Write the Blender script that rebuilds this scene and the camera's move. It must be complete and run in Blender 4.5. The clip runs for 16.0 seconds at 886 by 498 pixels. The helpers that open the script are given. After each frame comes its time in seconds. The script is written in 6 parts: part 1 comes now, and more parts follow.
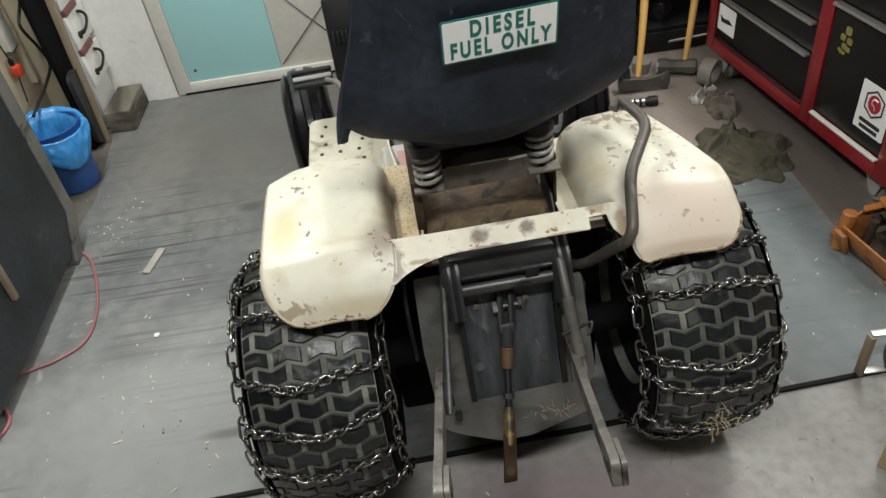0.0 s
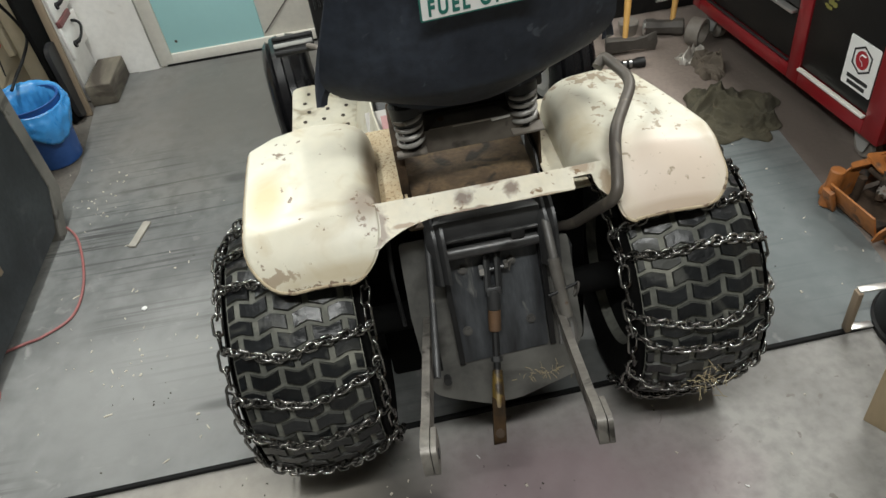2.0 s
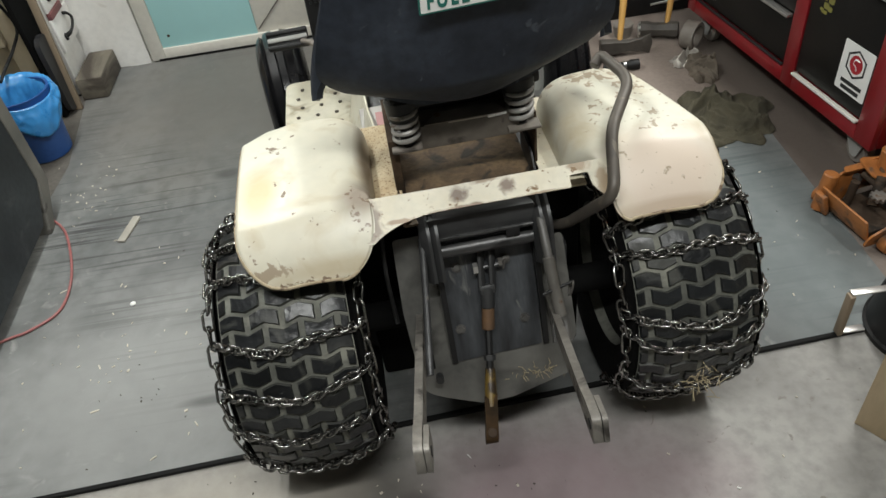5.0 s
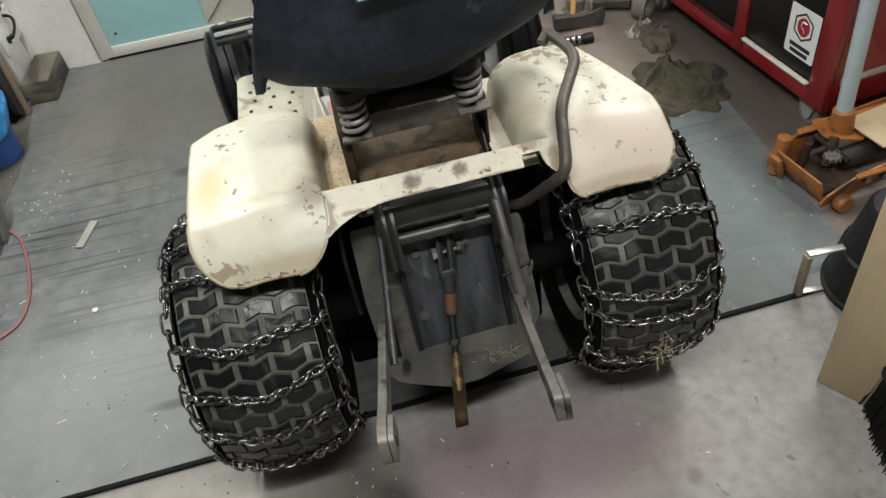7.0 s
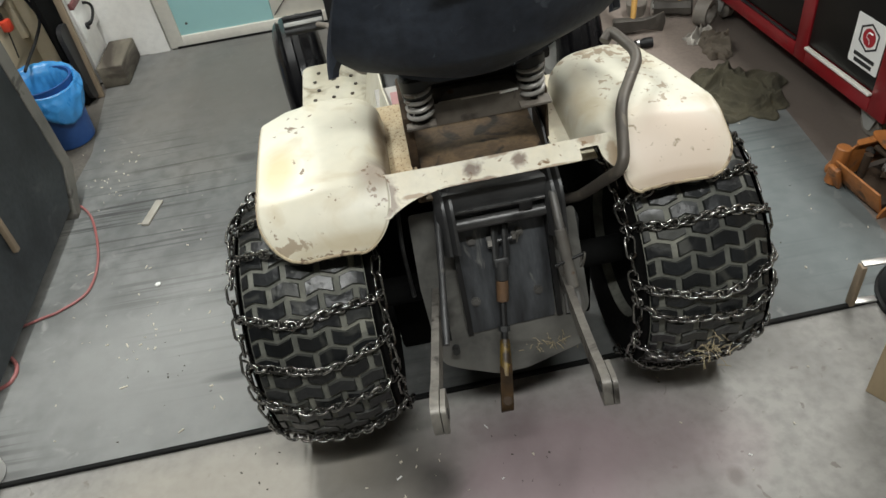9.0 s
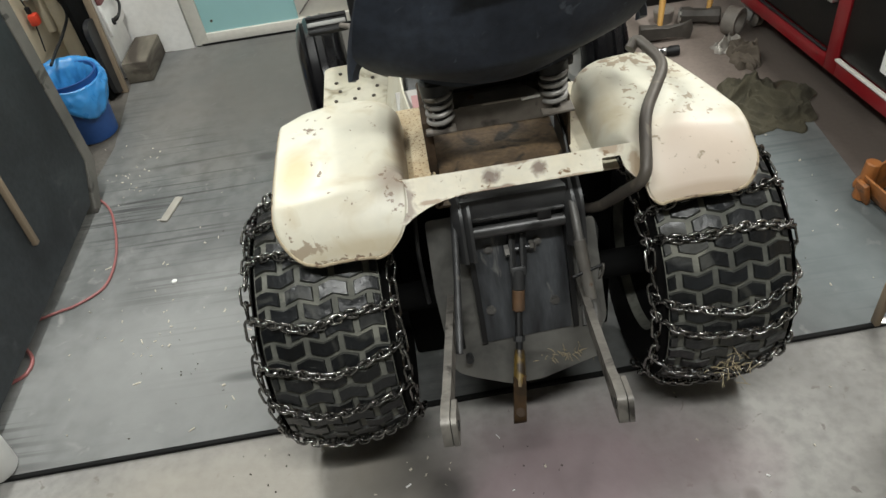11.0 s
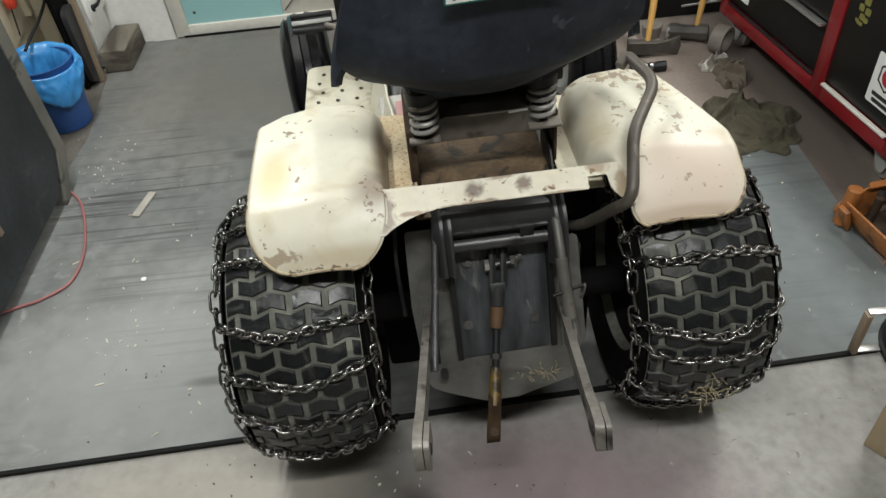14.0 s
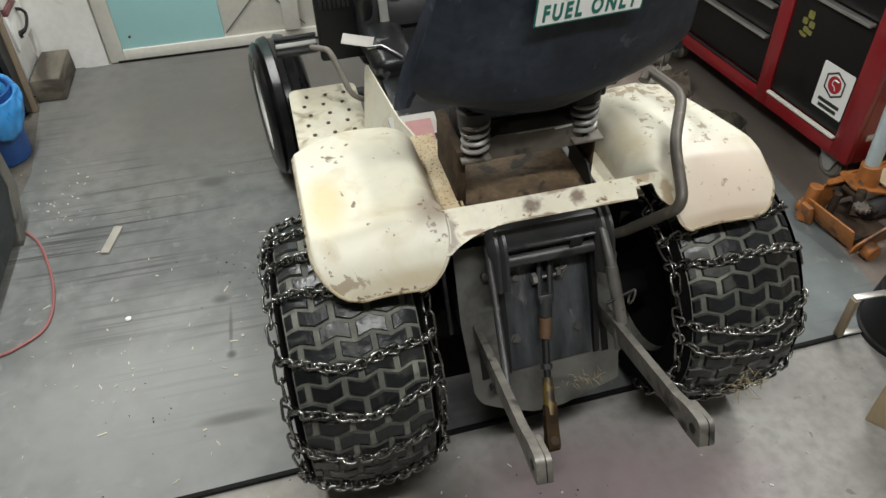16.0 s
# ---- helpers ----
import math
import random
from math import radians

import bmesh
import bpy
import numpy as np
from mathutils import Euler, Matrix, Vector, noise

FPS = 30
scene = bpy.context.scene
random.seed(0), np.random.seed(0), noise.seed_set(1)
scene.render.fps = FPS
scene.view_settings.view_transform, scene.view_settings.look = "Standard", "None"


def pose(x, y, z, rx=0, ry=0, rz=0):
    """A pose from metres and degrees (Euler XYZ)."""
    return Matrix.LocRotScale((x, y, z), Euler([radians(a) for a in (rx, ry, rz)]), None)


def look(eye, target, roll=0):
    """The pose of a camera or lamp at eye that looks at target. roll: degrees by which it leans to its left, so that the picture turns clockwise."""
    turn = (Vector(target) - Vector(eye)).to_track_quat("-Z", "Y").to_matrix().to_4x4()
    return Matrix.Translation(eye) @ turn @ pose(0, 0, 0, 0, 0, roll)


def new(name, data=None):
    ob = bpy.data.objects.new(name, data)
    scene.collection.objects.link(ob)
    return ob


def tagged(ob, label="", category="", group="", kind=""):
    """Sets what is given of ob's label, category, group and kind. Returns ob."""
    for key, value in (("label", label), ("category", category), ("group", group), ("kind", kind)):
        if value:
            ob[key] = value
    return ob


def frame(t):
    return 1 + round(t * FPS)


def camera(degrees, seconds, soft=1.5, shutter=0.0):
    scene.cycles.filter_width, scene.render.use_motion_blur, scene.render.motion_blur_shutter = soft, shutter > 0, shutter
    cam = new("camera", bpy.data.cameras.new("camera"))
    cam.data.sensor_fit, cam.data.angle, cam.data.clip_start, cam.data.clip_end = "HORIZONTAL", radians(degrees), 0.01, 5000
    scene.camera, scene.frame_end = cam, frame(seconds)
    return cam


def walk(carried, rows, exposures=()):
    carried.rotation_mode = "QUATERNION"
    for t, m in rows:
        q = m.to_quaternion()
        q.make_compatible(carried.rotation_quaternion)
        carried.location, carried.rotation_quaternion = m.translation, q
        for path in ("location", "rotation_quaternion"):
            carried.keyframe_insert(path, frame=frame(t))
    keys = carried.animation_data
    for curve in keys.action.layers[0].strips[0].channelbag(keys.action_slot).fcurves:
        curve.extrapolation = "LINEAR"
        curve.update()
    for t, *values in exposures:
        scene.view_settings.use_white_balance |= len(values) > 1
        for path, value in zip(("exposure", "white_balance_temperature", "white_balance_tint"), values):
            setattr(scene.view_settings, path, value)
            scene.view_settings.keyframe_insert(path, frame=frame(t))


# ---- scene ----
cam = camera(61.9, 16.0)
PATH = [
    (0, (-0.004, -0.015, 1.521), (0.0, 1.52, 0.239), -8.8),
    (0.5, (-0.002, -0.012, 1.524), (0.014, 1.522, 0.24), -8.3),
    (1, (-0.002, -0.021, 1.527), (-0.023, 1.534, 0.27), -9.2),
    (1.5, (0.001, -0.023, 1.512), (-0.012, 1.479, 0.191), -9.4),
    (2, (0.009, -0.017, 1.5), (0.019, 1.466, 0.158), -9.9),
    (2.5, (0.008, -0.021, 1.502), (0.026, 1.483, 0.183), -9.5),
    (3, (0.0, -0.034, 1.503), (0.01, 1.46, 0.173), -9.0),
    (3.5, (-0.001, -0.029, 1.51), (0.018, 1.47, 0.187), -9.3),
    (4, (-0.006, -0.014, 1.502), (0.04, 1.486, 0.18), -8.0),
    (6.5, (0.021, -0.013, 1.481), (0.068, 1.432, 0.099), -10.2),
    (7, (0.032, -0.009, 1.485), (0.128, 1.431, 0.1), -10.4),
    (7.5, (0.044, -0.027, 1.496), (0.142, 1.404, 0.102), -12.1),
    (8, (0.027, -0.034, 1.508), (0.086, 1.43, 0.147), -11.1),
    (8.5, (0.013, -0.047, 1.51), (0.046, 1.445, 0.179), -10.3),
    (9, (0.0, -0.06, 1.495), (-0.015, 1.404, 0.133), -10.5),
    (9.2, (0.001, -0.053, 1.495), (-0.025, 1.405, 0.125), -11.6),
    (11.3, (0.009, -0.036, 1.488), (-0.057, 1.444, 0.145), -10.0),
    (11.5, (0.011, -0.032, 1.491), (-0.046, 1.459, 0.16), -9.8),
    (12, (0.007, -0.016, 1.504), (-0.033, 1.521, 0.226), -8.1),
    (12.5, (0.006, -0.011, 1.499), (-0.011, 1.515, 0.206), -6.9),
    (13, (0.018, -0.006, 1.489), (0.017, 1.487, 0.158), -7.2),
    (13.5, (0.019, 0.004, 1.485), (0.038, 1.484, 0.139), -6.7),
    (14, (0.005, 0.003, 1.48), (0.001, 1.473, 0.124), -6.2),
    (14.5, (0.01, 0.005, 1.474), (0.01, 1.464, 0.106), -7.3),
    (15, (-0.019, 0.011, 1.484), (0.013, 1.478, 0.124), -7.3),
    (15.5, (-0.145, 0.027, 1.494), (0.011, 1.481, 0.13), -4.5),
    (15.8, (-0.237, 0.036, 1.502), (0.012, 1.494, 0.158), -3.1),
    (16, (-0.299, 0.042, 1.508), (-0.007, 1.497, 0.167), -2.1),
]
walk(cam, [(t, look(eye, target, roll)) for t, eye, target, roll in PATH])

# ---- light ----
world = bpy.data.worlds.new("workshop")
scene.world = world
world.use_nodes = True
world.node_tree.nodes["Background"].inputs[0].default_value = (0.75, 0.82, 1.0, 1)
world.node_tree.nodes["Background"].inputs[1].default_value = 0.004


def tube_lamp(x, y, z, sx, sy, watts, colour):
    data = bpy.data.lights.new("ceiling_lamp", "AREA")
    data.shape, data.size, data.size_y, data.energy, data.color = "RECTANGLE", sx, sy, watts, colour
    ob = new("ceiling_lamp", data)
    ob.location = (x, y, z)
    return ob


LAMP_Z = 2.6
tube_lamp(1.72, 2.20, LAMP_Z, 0.14, 1.7, 60, (0.97, 0.985, 0.95))
tube_lamp(-0.95, 2.15, LAMP_Z, 0.14, 1.8, 54, (0.97, 0.985, 0.95))
# Unseen third tube, added to fill in the hitch and the near floor.
tube_lamp(0.10, 0.00, LAMP_Z, 1.5, 0.14, 51, (0.97, 0.985, 0.95))


# ---- materials ----
def surface(name, a, b, rough=0.6, metal=0.0, scale=6.0, fine=60.0, bump=0.15, spots=None, spot_scale=8.0, spot_cut=0.62,
            spot_rough=None, stretch=(1, 1, 1), vary=0.0, coat=0.0, mix_fine=0.35, lines=None, blots=(), blot_scale=None, world_co=False, spec=0.5, dk=0.72, flakes=(), spot_soft=0.05):
    """Two colours mixed by noise at two scales, fine relief, and optional spots of a third colour with their own shape."""
    m = bpy.data.materials.new(name)
    m.use_nodes = True
    nt = m.node_tree
    ns, ln = nt.nodes, nt.links
    p = ns["Principled BSDF"]
    co = ns.new("ShaderNodeTexCoord")
    mp = ns.new("ShaderNodeMapping")
    mp.inputs["Scale"].default_value = stretch
    if world_co:
        ge = ns.new("ShaderNodeNewGeometry")
        ln.new(ge.outputs["Position"], mp.inputs["Vector"])
    else:
        ln.new(co.outputs["Object"], mp.inputs["Vector"])

    def noise_tex(s, detail=5.0, dist=0.0):
        n = ns.new("ShaderNodeTexNoise")
        n.inputs["Scale"].default_value, n.inputs["Detail"].default_value, n.inputs["Distortion"].default_value = s, detail, dist
        ln.new(mp.outputs["Vector"], n.inputs["Vector"])
        return n.outputs["Fac"]

    def ramp(fac, lo, hi):
        r = ns.new("ShaderNodeMapRange")
        r.inputs["From Min"].default_value, r.inputs["From Max"].default_value = lo, hi
        ln.new(fac, r.inputs["Value"])
        return r.outputs["Result"]

    def mix(fac, c0, c1):
        x = ns.new("ShaderNodeMix")
        x.data_type = "RGBA"
        if isinstance(fac, float):
            x.inputs["Factor"].default_value = fac
        else:
            ln.new(fac, x.inputs["Factor"])
        for i, c in ((6, c0), (7, c1)):
            if isinstance(c, tuple):
                x.inputs[i].default_value = (*c, 1)
            else:
                ln.new(c, x.inputs[i])
        return x.outputs[2]

    big, small = noise_tex(scale, 6.0, 0.4), noise_tex(fine, 3.0)
    col = mix(ramp(big, 0.3, 0.7), a, b)
    dark = tuple(c * dk for c in a)
    fm = ns.new("ShaderNodeMath")
    fm.operation = "MULTIPLY"
    fm.inputs[1].default_value = mix_fine
    ln.new(ramp(small, 0.4, 0.75), fm.inputs[0])
    col = mix(fm.outputs[0], col, dark)
    if vary:
        oi = ns.new("ShaderNodeObjectInfo")
        hv = ns.new("ShaderNodeHueSaturation")
        mr = ns.new("ShaderNodeMapRange")
        mr.inputs["To Min"].default_value, mr.inputs["To Max"].default_value = 1 - vary, 1 + vary
        ln.new(oi.outputs["Random"], mr.inputs["Value"])
        ln.new(mr.outputs["Result"], hv.inputs["Value"])
        ln.new(col, hv.inputs["Color"])
        col = hv.outputs["Color"]
    rough_out = None
    if spots:
        s1 = noise_tex(spot_scale, 8.0, 0.8)
        mask = ramp(s1, spot_cut, spot_cut + spot_soft)
        col = mix(mask, col, spots)
        rr = ns.new("ShaderNodeMapRange")
        rr.inputs["To Min"].default_value, rr.inputs["To Max"].default_value = rough, spot_rough if spot_rough else rough
        ln.new(mask, rr.inputs["Value"])
        rough_out = rr.outputs["Result"]
    if lines:
        # long scratches along x: (colour, cut)
        m2 = ns.new("ShaderNodeMapping")
        m2.inputs["Scale"].default_value = (1.3, 58.0, 1.0)
        m2.inputs["Rotation"].default_value = (0, 0, radians(-3))
        ln.new(co.outputs["Object"], m2.inputs["Vector"])
        n2 = ns.new("ShaderNodeTexNoise")
        n2.inputs["Scale"].default_value, n2.inputs["Detail"].default_value = 1.0, 3.0
        ln.new(m2.outputs["Vector"], n2.inputs["Vector"])
        gate = ns.new("ShaderNodeMath")
        gate.operation = "MULTIPLY"
        ln.new(ramp(n2.outputs["Fac"], lines[1], lines[1] + 0.08), gate.inputs[0])
        ln.new(ramp(noise_tex(1.7, 2.0), 0.47, 0.60), gate.inputs[1])
        sx = ns.new("ShaderNodeSeparateXYZ")
        ln.new(co.outputs["Object"], sx.inputs[0])
        gate2 = ns.new("ShaderNodeMath")
        gate2.operation = "MULTIPLY"
        ln.new(gate.outputs[0], gate2.inputs[0])
        both = ns.new("ShaderNodeMath")
        both.operation = "MAXIMUM"
        ln.new(ramp(sx.outputs["X"], 0.1, -0.4), both.inputs[0])
        ln.new(ramp(sx.outputs["X"], 0.55, 1.1), both.inputs[1])
        ln.new(both.outputs[0], gate2.inputs[1])
        col = mix(gate2.outputs[0], col, lines[0])
    flake_noise = noise_tex(58.0, 10.0, 0.35) if flakes else None
    ragged = noise_tex(blot_scale, 10.0, 0.6) if blot_scale else big
    for (bx, by, rx, ry, bc, amount) in blots:
        # an uneven soft-edged patch of another colour, for stains and for shade or light put into the colour
        m3 = ns.new("ShaderNodeMapping")
        m3.inputs["Location"].default_value = (-bx / rx, -by / ry, 0)
        m3.inputs["Scale"].default_value = (1 / rx, 1 / ry, 0)
        ln.new(co.outputs["Object"], m3.inputs["Vector"])
        le = ns.new("ShaderNodeVectorMath")
        le.operation = "LENGTH"
        ln.new(m3.outputs["Vector"], le.inputs[0])
        ad = ns.new("ShaderNodeMath")
        ad.operation = "MULTIPLY_ADD"
        ad.inputs[1].default_value = 1.0
        wob = ns.new("ShaderNodeMath")
        wob.operation = "MULTIPLY"
        wob.inputs[1].default_value = 1.8 if blot_scale else 0.9
        ln.new(ragged, wob.inputs[0])
        ln.new(le.outputs["Value"], ad.inputs[0])
        ln.new(wob.outputs[0], ad.inputs[2])
        r3 = ns.new("ShaderNodeMapRange")
        r3.inputs["From Min"].default_value, r3.inputs["From Max"].default_value = (2.04, 1.46) if blot_scale else (1.55, 0.85)
        r3.inputs["To Max"].default_value = amount
        ln.new(ad.outputs[0], r3.inputs["Value"])
        col = mix(r3.outputs["Result"], col, bc)
    for (bx, by, rx, ry, bc, cut0) in flakes:
        # paint flaked off in ragged flecks, densest at the middle of a patch
        m4 = ns.new("ShaderNodeMapping")
        m4.inputs["Location"].default_value = (-bx / rx, -by / ry, 0)
        m4.inputs["Scale"].default_value = (1 / rx, 1 / ry, 0)
        ln.new(co.outputs["Object"], m4.inputs["Vector"])
        le = ns.new("ShaderNodeVectorMath")
        le.operation = "LENGTH"
        ln.new(m4.outputs["Vector"], le.inputs[0])
        sb = ns.new("ShaderNodeMath")
        sb.operation = "MULTIPLY_ADD"
        sb.inputs[1].default_value = -0.12
        ln.new(le.outputs["Value"], sb.inputs[0])
        ln.new(flake_noise, sb.inputs[2])
        col = mix(ramp(sb.outputs[0], cut0, cut0 + 0.05), col, bc)
    ln.new(col, p.inputs["Base Color"])
    p.inputs["Metallic"].default_value = metal
    if rough_out:
        ln.new(rough_out, p.inputs["Roughness"])
    else:
        rv = ns.new("ShaderNodeMapRange")
        rv.inputs["To Min"].default_value, rv.inputs["To Max"].default_value = max(0.05, rough - 0.1), min(1.0, rough + 0.1)
        ln.new(big, rv.inputs["Value"])
        ln.new(rv.outputs["Result"], p.inputs["Roughness"])
    p.inputs["Coat Weight"].default_value = coat
    p.inputs["Specular IOR Level"].default_value = spec
    if bump:
        bp = ns.new("ShaderNodeBump")
        bp.inputs["Strength"].default_value, bp.inputs["Distance"].default_value = bump, 0.004
        ln.new(small, bp.inputs["Height"])
        ln.new(bp.outputs["Normal"], p.inputs["Normal"])
    return m


# The dark blots near x -0.2 hold the left tyre's shade along with grime.
CONCRETE = surface("concrete", (0.365, 0.355, 0.335), (0.255, 0.246, 0.232), 0.75, scale=4.5, fine=34, bump=0.3, mix_fine=0.6, dk=0.5, spots=(0.20, 0.185, 0.17), spot_scale=26.0, spot_cut=0.66,
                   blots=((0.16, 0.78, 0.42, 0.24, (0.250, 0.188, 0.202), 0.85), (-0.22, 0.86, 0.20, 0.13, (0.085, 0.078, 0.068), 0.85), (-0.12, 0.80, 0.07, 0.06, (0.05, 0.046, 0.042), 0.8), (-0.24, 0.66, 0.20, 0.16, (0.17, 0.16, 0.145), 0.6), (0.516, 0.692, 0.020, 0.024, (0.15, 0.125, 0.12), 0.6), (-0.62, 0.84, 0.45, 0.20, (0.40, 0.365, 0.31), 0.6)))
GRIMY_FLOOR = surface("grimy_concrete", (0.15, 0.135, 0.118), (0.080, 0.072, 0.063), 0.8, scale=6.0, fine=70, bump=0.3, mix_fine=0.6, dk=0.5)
# The long dark blot paints in the tool chest's shade, mixed with grime.
BROWN_FLOOR = surface("dirty_concrete_with_shade", (0.21, 0.17, 0.145), (0.26, 0.215, 0.185), 0.8, scale=4.0, fine=80, bump=0.3, blots=((1.27, 2.1, 0.17, 1.3, (0.060, 0.048, 0.040), 0.85),))
# The pale blot at (-0.80, 1.28) paints brighter light onto the near left mat.
RUBBER_MAT = surface("worn_rubber", (0.212, 0.218, 0.213), (0.112, 0.117, 0.116), 0.58, scale=4.2, fine=20, bump=0.2, spots=(0.25, 0.25, 0.24), spot_scale=18.0, spot_cut=0.63, spot_soft=0.12, mix_fine=0.85, dk=0.45, lines=((0.055, 0.055, 0.055), 0.535),
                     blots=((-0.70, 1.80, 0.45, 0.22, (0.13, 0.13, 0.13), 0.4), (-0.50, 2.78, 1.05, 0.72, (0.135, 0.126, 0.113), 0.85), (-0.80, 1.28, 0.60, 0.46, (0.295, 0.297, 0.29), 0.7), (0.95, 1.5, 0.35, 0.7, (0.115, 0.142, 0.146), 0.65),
                            (-0.606, 1.50, 0.007, 0.10, (0.07, 0.07, 0.07), 0.75), (-0.605, 1.405, 0.016, 0.018, (0.05, 0.05, 0.05), 0.8), (-0.655, 2.20, 0.06, 0.035, (0.06, 0.058, 0.055), 0.7), (-0.60, 1.20, 0.10, 0.02, (0.09, 0.09, 0.09), 0.7), (-0.63, 1.62, 0.03, 0.02, (0.06, 0.06, 0.06), 0.7)))
BLACK_EDGE = surface("black_rubber_edge", (0.006, 0.006, 0.006), (0.012, 0.012, 0.012), 0.8, spec=0.25)
# On axle, rims and underbody this near-black puts the tractor's shade into the colour.
DEEP_BLACK = surface("deep_black", (0.004, 0.004, 0.004), (0.008, 0.008, 0.008), 0.9, spec=0.12, bump=0.1)
FLAKE, FLAKE_DARK = (0.30, 0.245, 0.175), (0.17, 0.12, 0.08)
# Inner-wall blots take in shade with dirt; the pink rear blot, reflected light.
CREAM = surface("cream_paint", (0.590, 0.578, 0.492), (0.545, 0.510, 0.405), 0.38, scale=5.0, fine=38, bump=0.08, spots=(0.46, 0.40, 0.285), spot_scale=13.0, spot_cut=0.53, spot_soft=0.24, spot_rough=0.6, mix_fine=0.25,
                blots=((-0.400, 0.02, 0.042, 0.09, (0.50, 0.40, 0.19), 0.7), (-0.212, -0.035, 0.060, 0.060, (0.22, 0.175, 0.14), 0.85), (0.35, -0.08, 0.15, 0.10, (0.56, 0.46, 0.38), 0.85), (-0.196, 0.10, 0.024, 0.15, (0.17, 0.12, 0.075), 0.85), (0.222, 0.09, 0.03, 0.12, (0.30, 0.25, 0.17), 0.5),
                       (-0.27, -0.135, 0.16, 0.018, (0.36, 0.29, 0.18), 0.6), (0.34, -0.125, 0.14, 0.012, (0.36, 0.27, 0.19), 0.6)),
                flakes=((0.29, 0.225, 0.10, 0.035, FLAKE, 0.45), (0.350, 0.170, 0.05, 0.045, FLAKE, 0.47), (0.275, 0.115, 0.06, 0.03, FLAKE, 0.55), (0.36, 0.065, 0.06, 0.025, FLAKE, 0.54), (0.31, 0.01, 0.06, 0.02, FLAKE, 0.54), (0.36, -0.09, 0.10, 0.05, FLAKE, 0.59),
                        (-0.378, 0.168, 0.030, 0.026, FLAKE_DARK, 0.47), (-0.215, -0.050, 0.030, 0.040, FLAKE_DARK, 0.50), (-0.395, -0.128, 0.042, 0.007, FLAKE, 0.40), (-0.36, -0.145, 0.06, 0.004, FLAKE_DARK, 0.42), (-0.33, 0.04, 0.13, 0.17, FLAKE_DARK, 0.635), (-0.30, -0.06, 0.14, 0.10, FLAKE_DARK, 0.635), (0.34, 0.06, 0.13, 0.17, FLAKE, 0.565), (-0.420, -0.10, 0.014, 0.035, FLAKE_DARK, 0.54), (-0.25, 0.16, 0.03, 0.06, FLAKE, 0.56)))
CREAM_RUSTY = surface("cream_paint_rusty", (0.60, 0.570, 0.465), (0.55, 0.49, 0.36), 0.42, scale=11.0, fine=60, bump=0.18, spots=(0.19, 0.125, 0.075), spot_scale=58.0, spot_cut=0.635, spot_rough=0.9, mix_fine=0.4, blot_scale=45.0,
                      blots=((-0.038, -0.064, 0.017, 0.014, (0.10, 0.052, 0.024), 0.92), (0.052, -0.064, 0.017, 0.014, (0.10, 0.052, 0.024), 0.92), (-0.04, -0.086, 0.070, 0.005, (0.17, 0.10, 0.05), 0.95), (-0.205, -0.085, 0.026, 0.036, (0.20, 0.155, 0.125), 0.85), (-0.222, -0.060, 0.016, 0.016, (0.22, 0.175, 0.14), 0.6),
                             (-0.150, -0.090, 0.030, 0.004, (0.24, 0.15, 0.08), 0.8), (0.19, -0.052, 0.02, 0.012, (0.24, 0.16, 0.09), 0.8), (0.225, -0.085, 0.012, 0.03, (0.26, 0.18, 0.10), 0.85), (-0.155, 0.05, 0.025, 0.07, (0.30, 0.20, 0.10), 0.75), (0.02, -0.050, 0.03, 0.005, (0.20, 0.12, 0.06), 0.8), (0.11, -0.086, 0.05, 0.004, (0.20, 0.12, 0.06), 0.8)))
FOOT_REST = surface("dirty_cream_foot_rest", (0.58, 0.555, 0.455), (0.50, 0.46, 0.345), 0.45, scale=9, fine=60, bump=0.15, spots=(0.24, 0.20, 0.13), spot_scale=14, spot_cut=0.56, spot_soft=0.14, mix_fine=0.4)
FENDER_EDGE = surface("worn_fender_edge", (0.44, 0.37, 0.25), (0.24, 0.18, 0.115), 0.7, scale=18, fine=90, bump=0.2, spots=(0.12, 0.08, 0.05), spot_scale=30, spot_cut=0.58)
DECK_RUST = surface("rusty_cream_deck", (0.52, 0.44, 0.30), (0.36, 0.27, 0.155), 0.6, scale=14, fine=120, bump=0.3, mix_fine=0.5, spots=(0.20, 0.13, 0.07), spot_scale=190, spot_cut=0.57, spot_rough=0.9)
HANDLE = surface("brown_grey_tube", (0.115, 0.10, 0.082), (0.065, 0.057, 0.05), 0.5, metal=0.2, scale=14, fine=80, bump=0.12, spots=(0.13, 0.112, 0.09), spot_scale=20, spot_cut=0.62)
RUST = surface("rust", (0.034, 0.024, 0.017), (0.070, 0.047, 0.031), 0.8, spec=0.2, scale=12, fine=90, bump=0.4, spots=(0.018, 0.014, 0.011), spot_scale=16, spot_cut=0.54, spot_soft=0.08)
DARK_BRASS = surface("dark_brass_steel", (0.050, 0.028, 0.012), (0.012, 0.009, 0.006), 0.8, spec=0.12, scale=26, fine=80, bump=0.3)
LEG_RUST = surface("mottled_rust", (0.085, 0.055, 0.033), (0.022, 0.017, 0.013), 0.8, spec=0.2, scale=30, fine=100, bump=0.5, mix_fine=0.7, dk=0.4)
TRAY = surface("rusty_tray_steel", (0.200, 0.132, 0.072), (0.060, 0.041, 0.027), 0.7, scale=24, fine=110, bump=0.5, mix_fine=0.7, dk=0.4, spots=(0.028, 0.021, 0.016), spot_scale=15, spot_cut=0.55, spot_soft=0.08)
LABEL_PAPER = surface("soiled_label_paper", (0.40, 0.385, 0.36), (0.30, 0.285, 0.265), 0.6, scale=12, fine=60, bump=0.05)
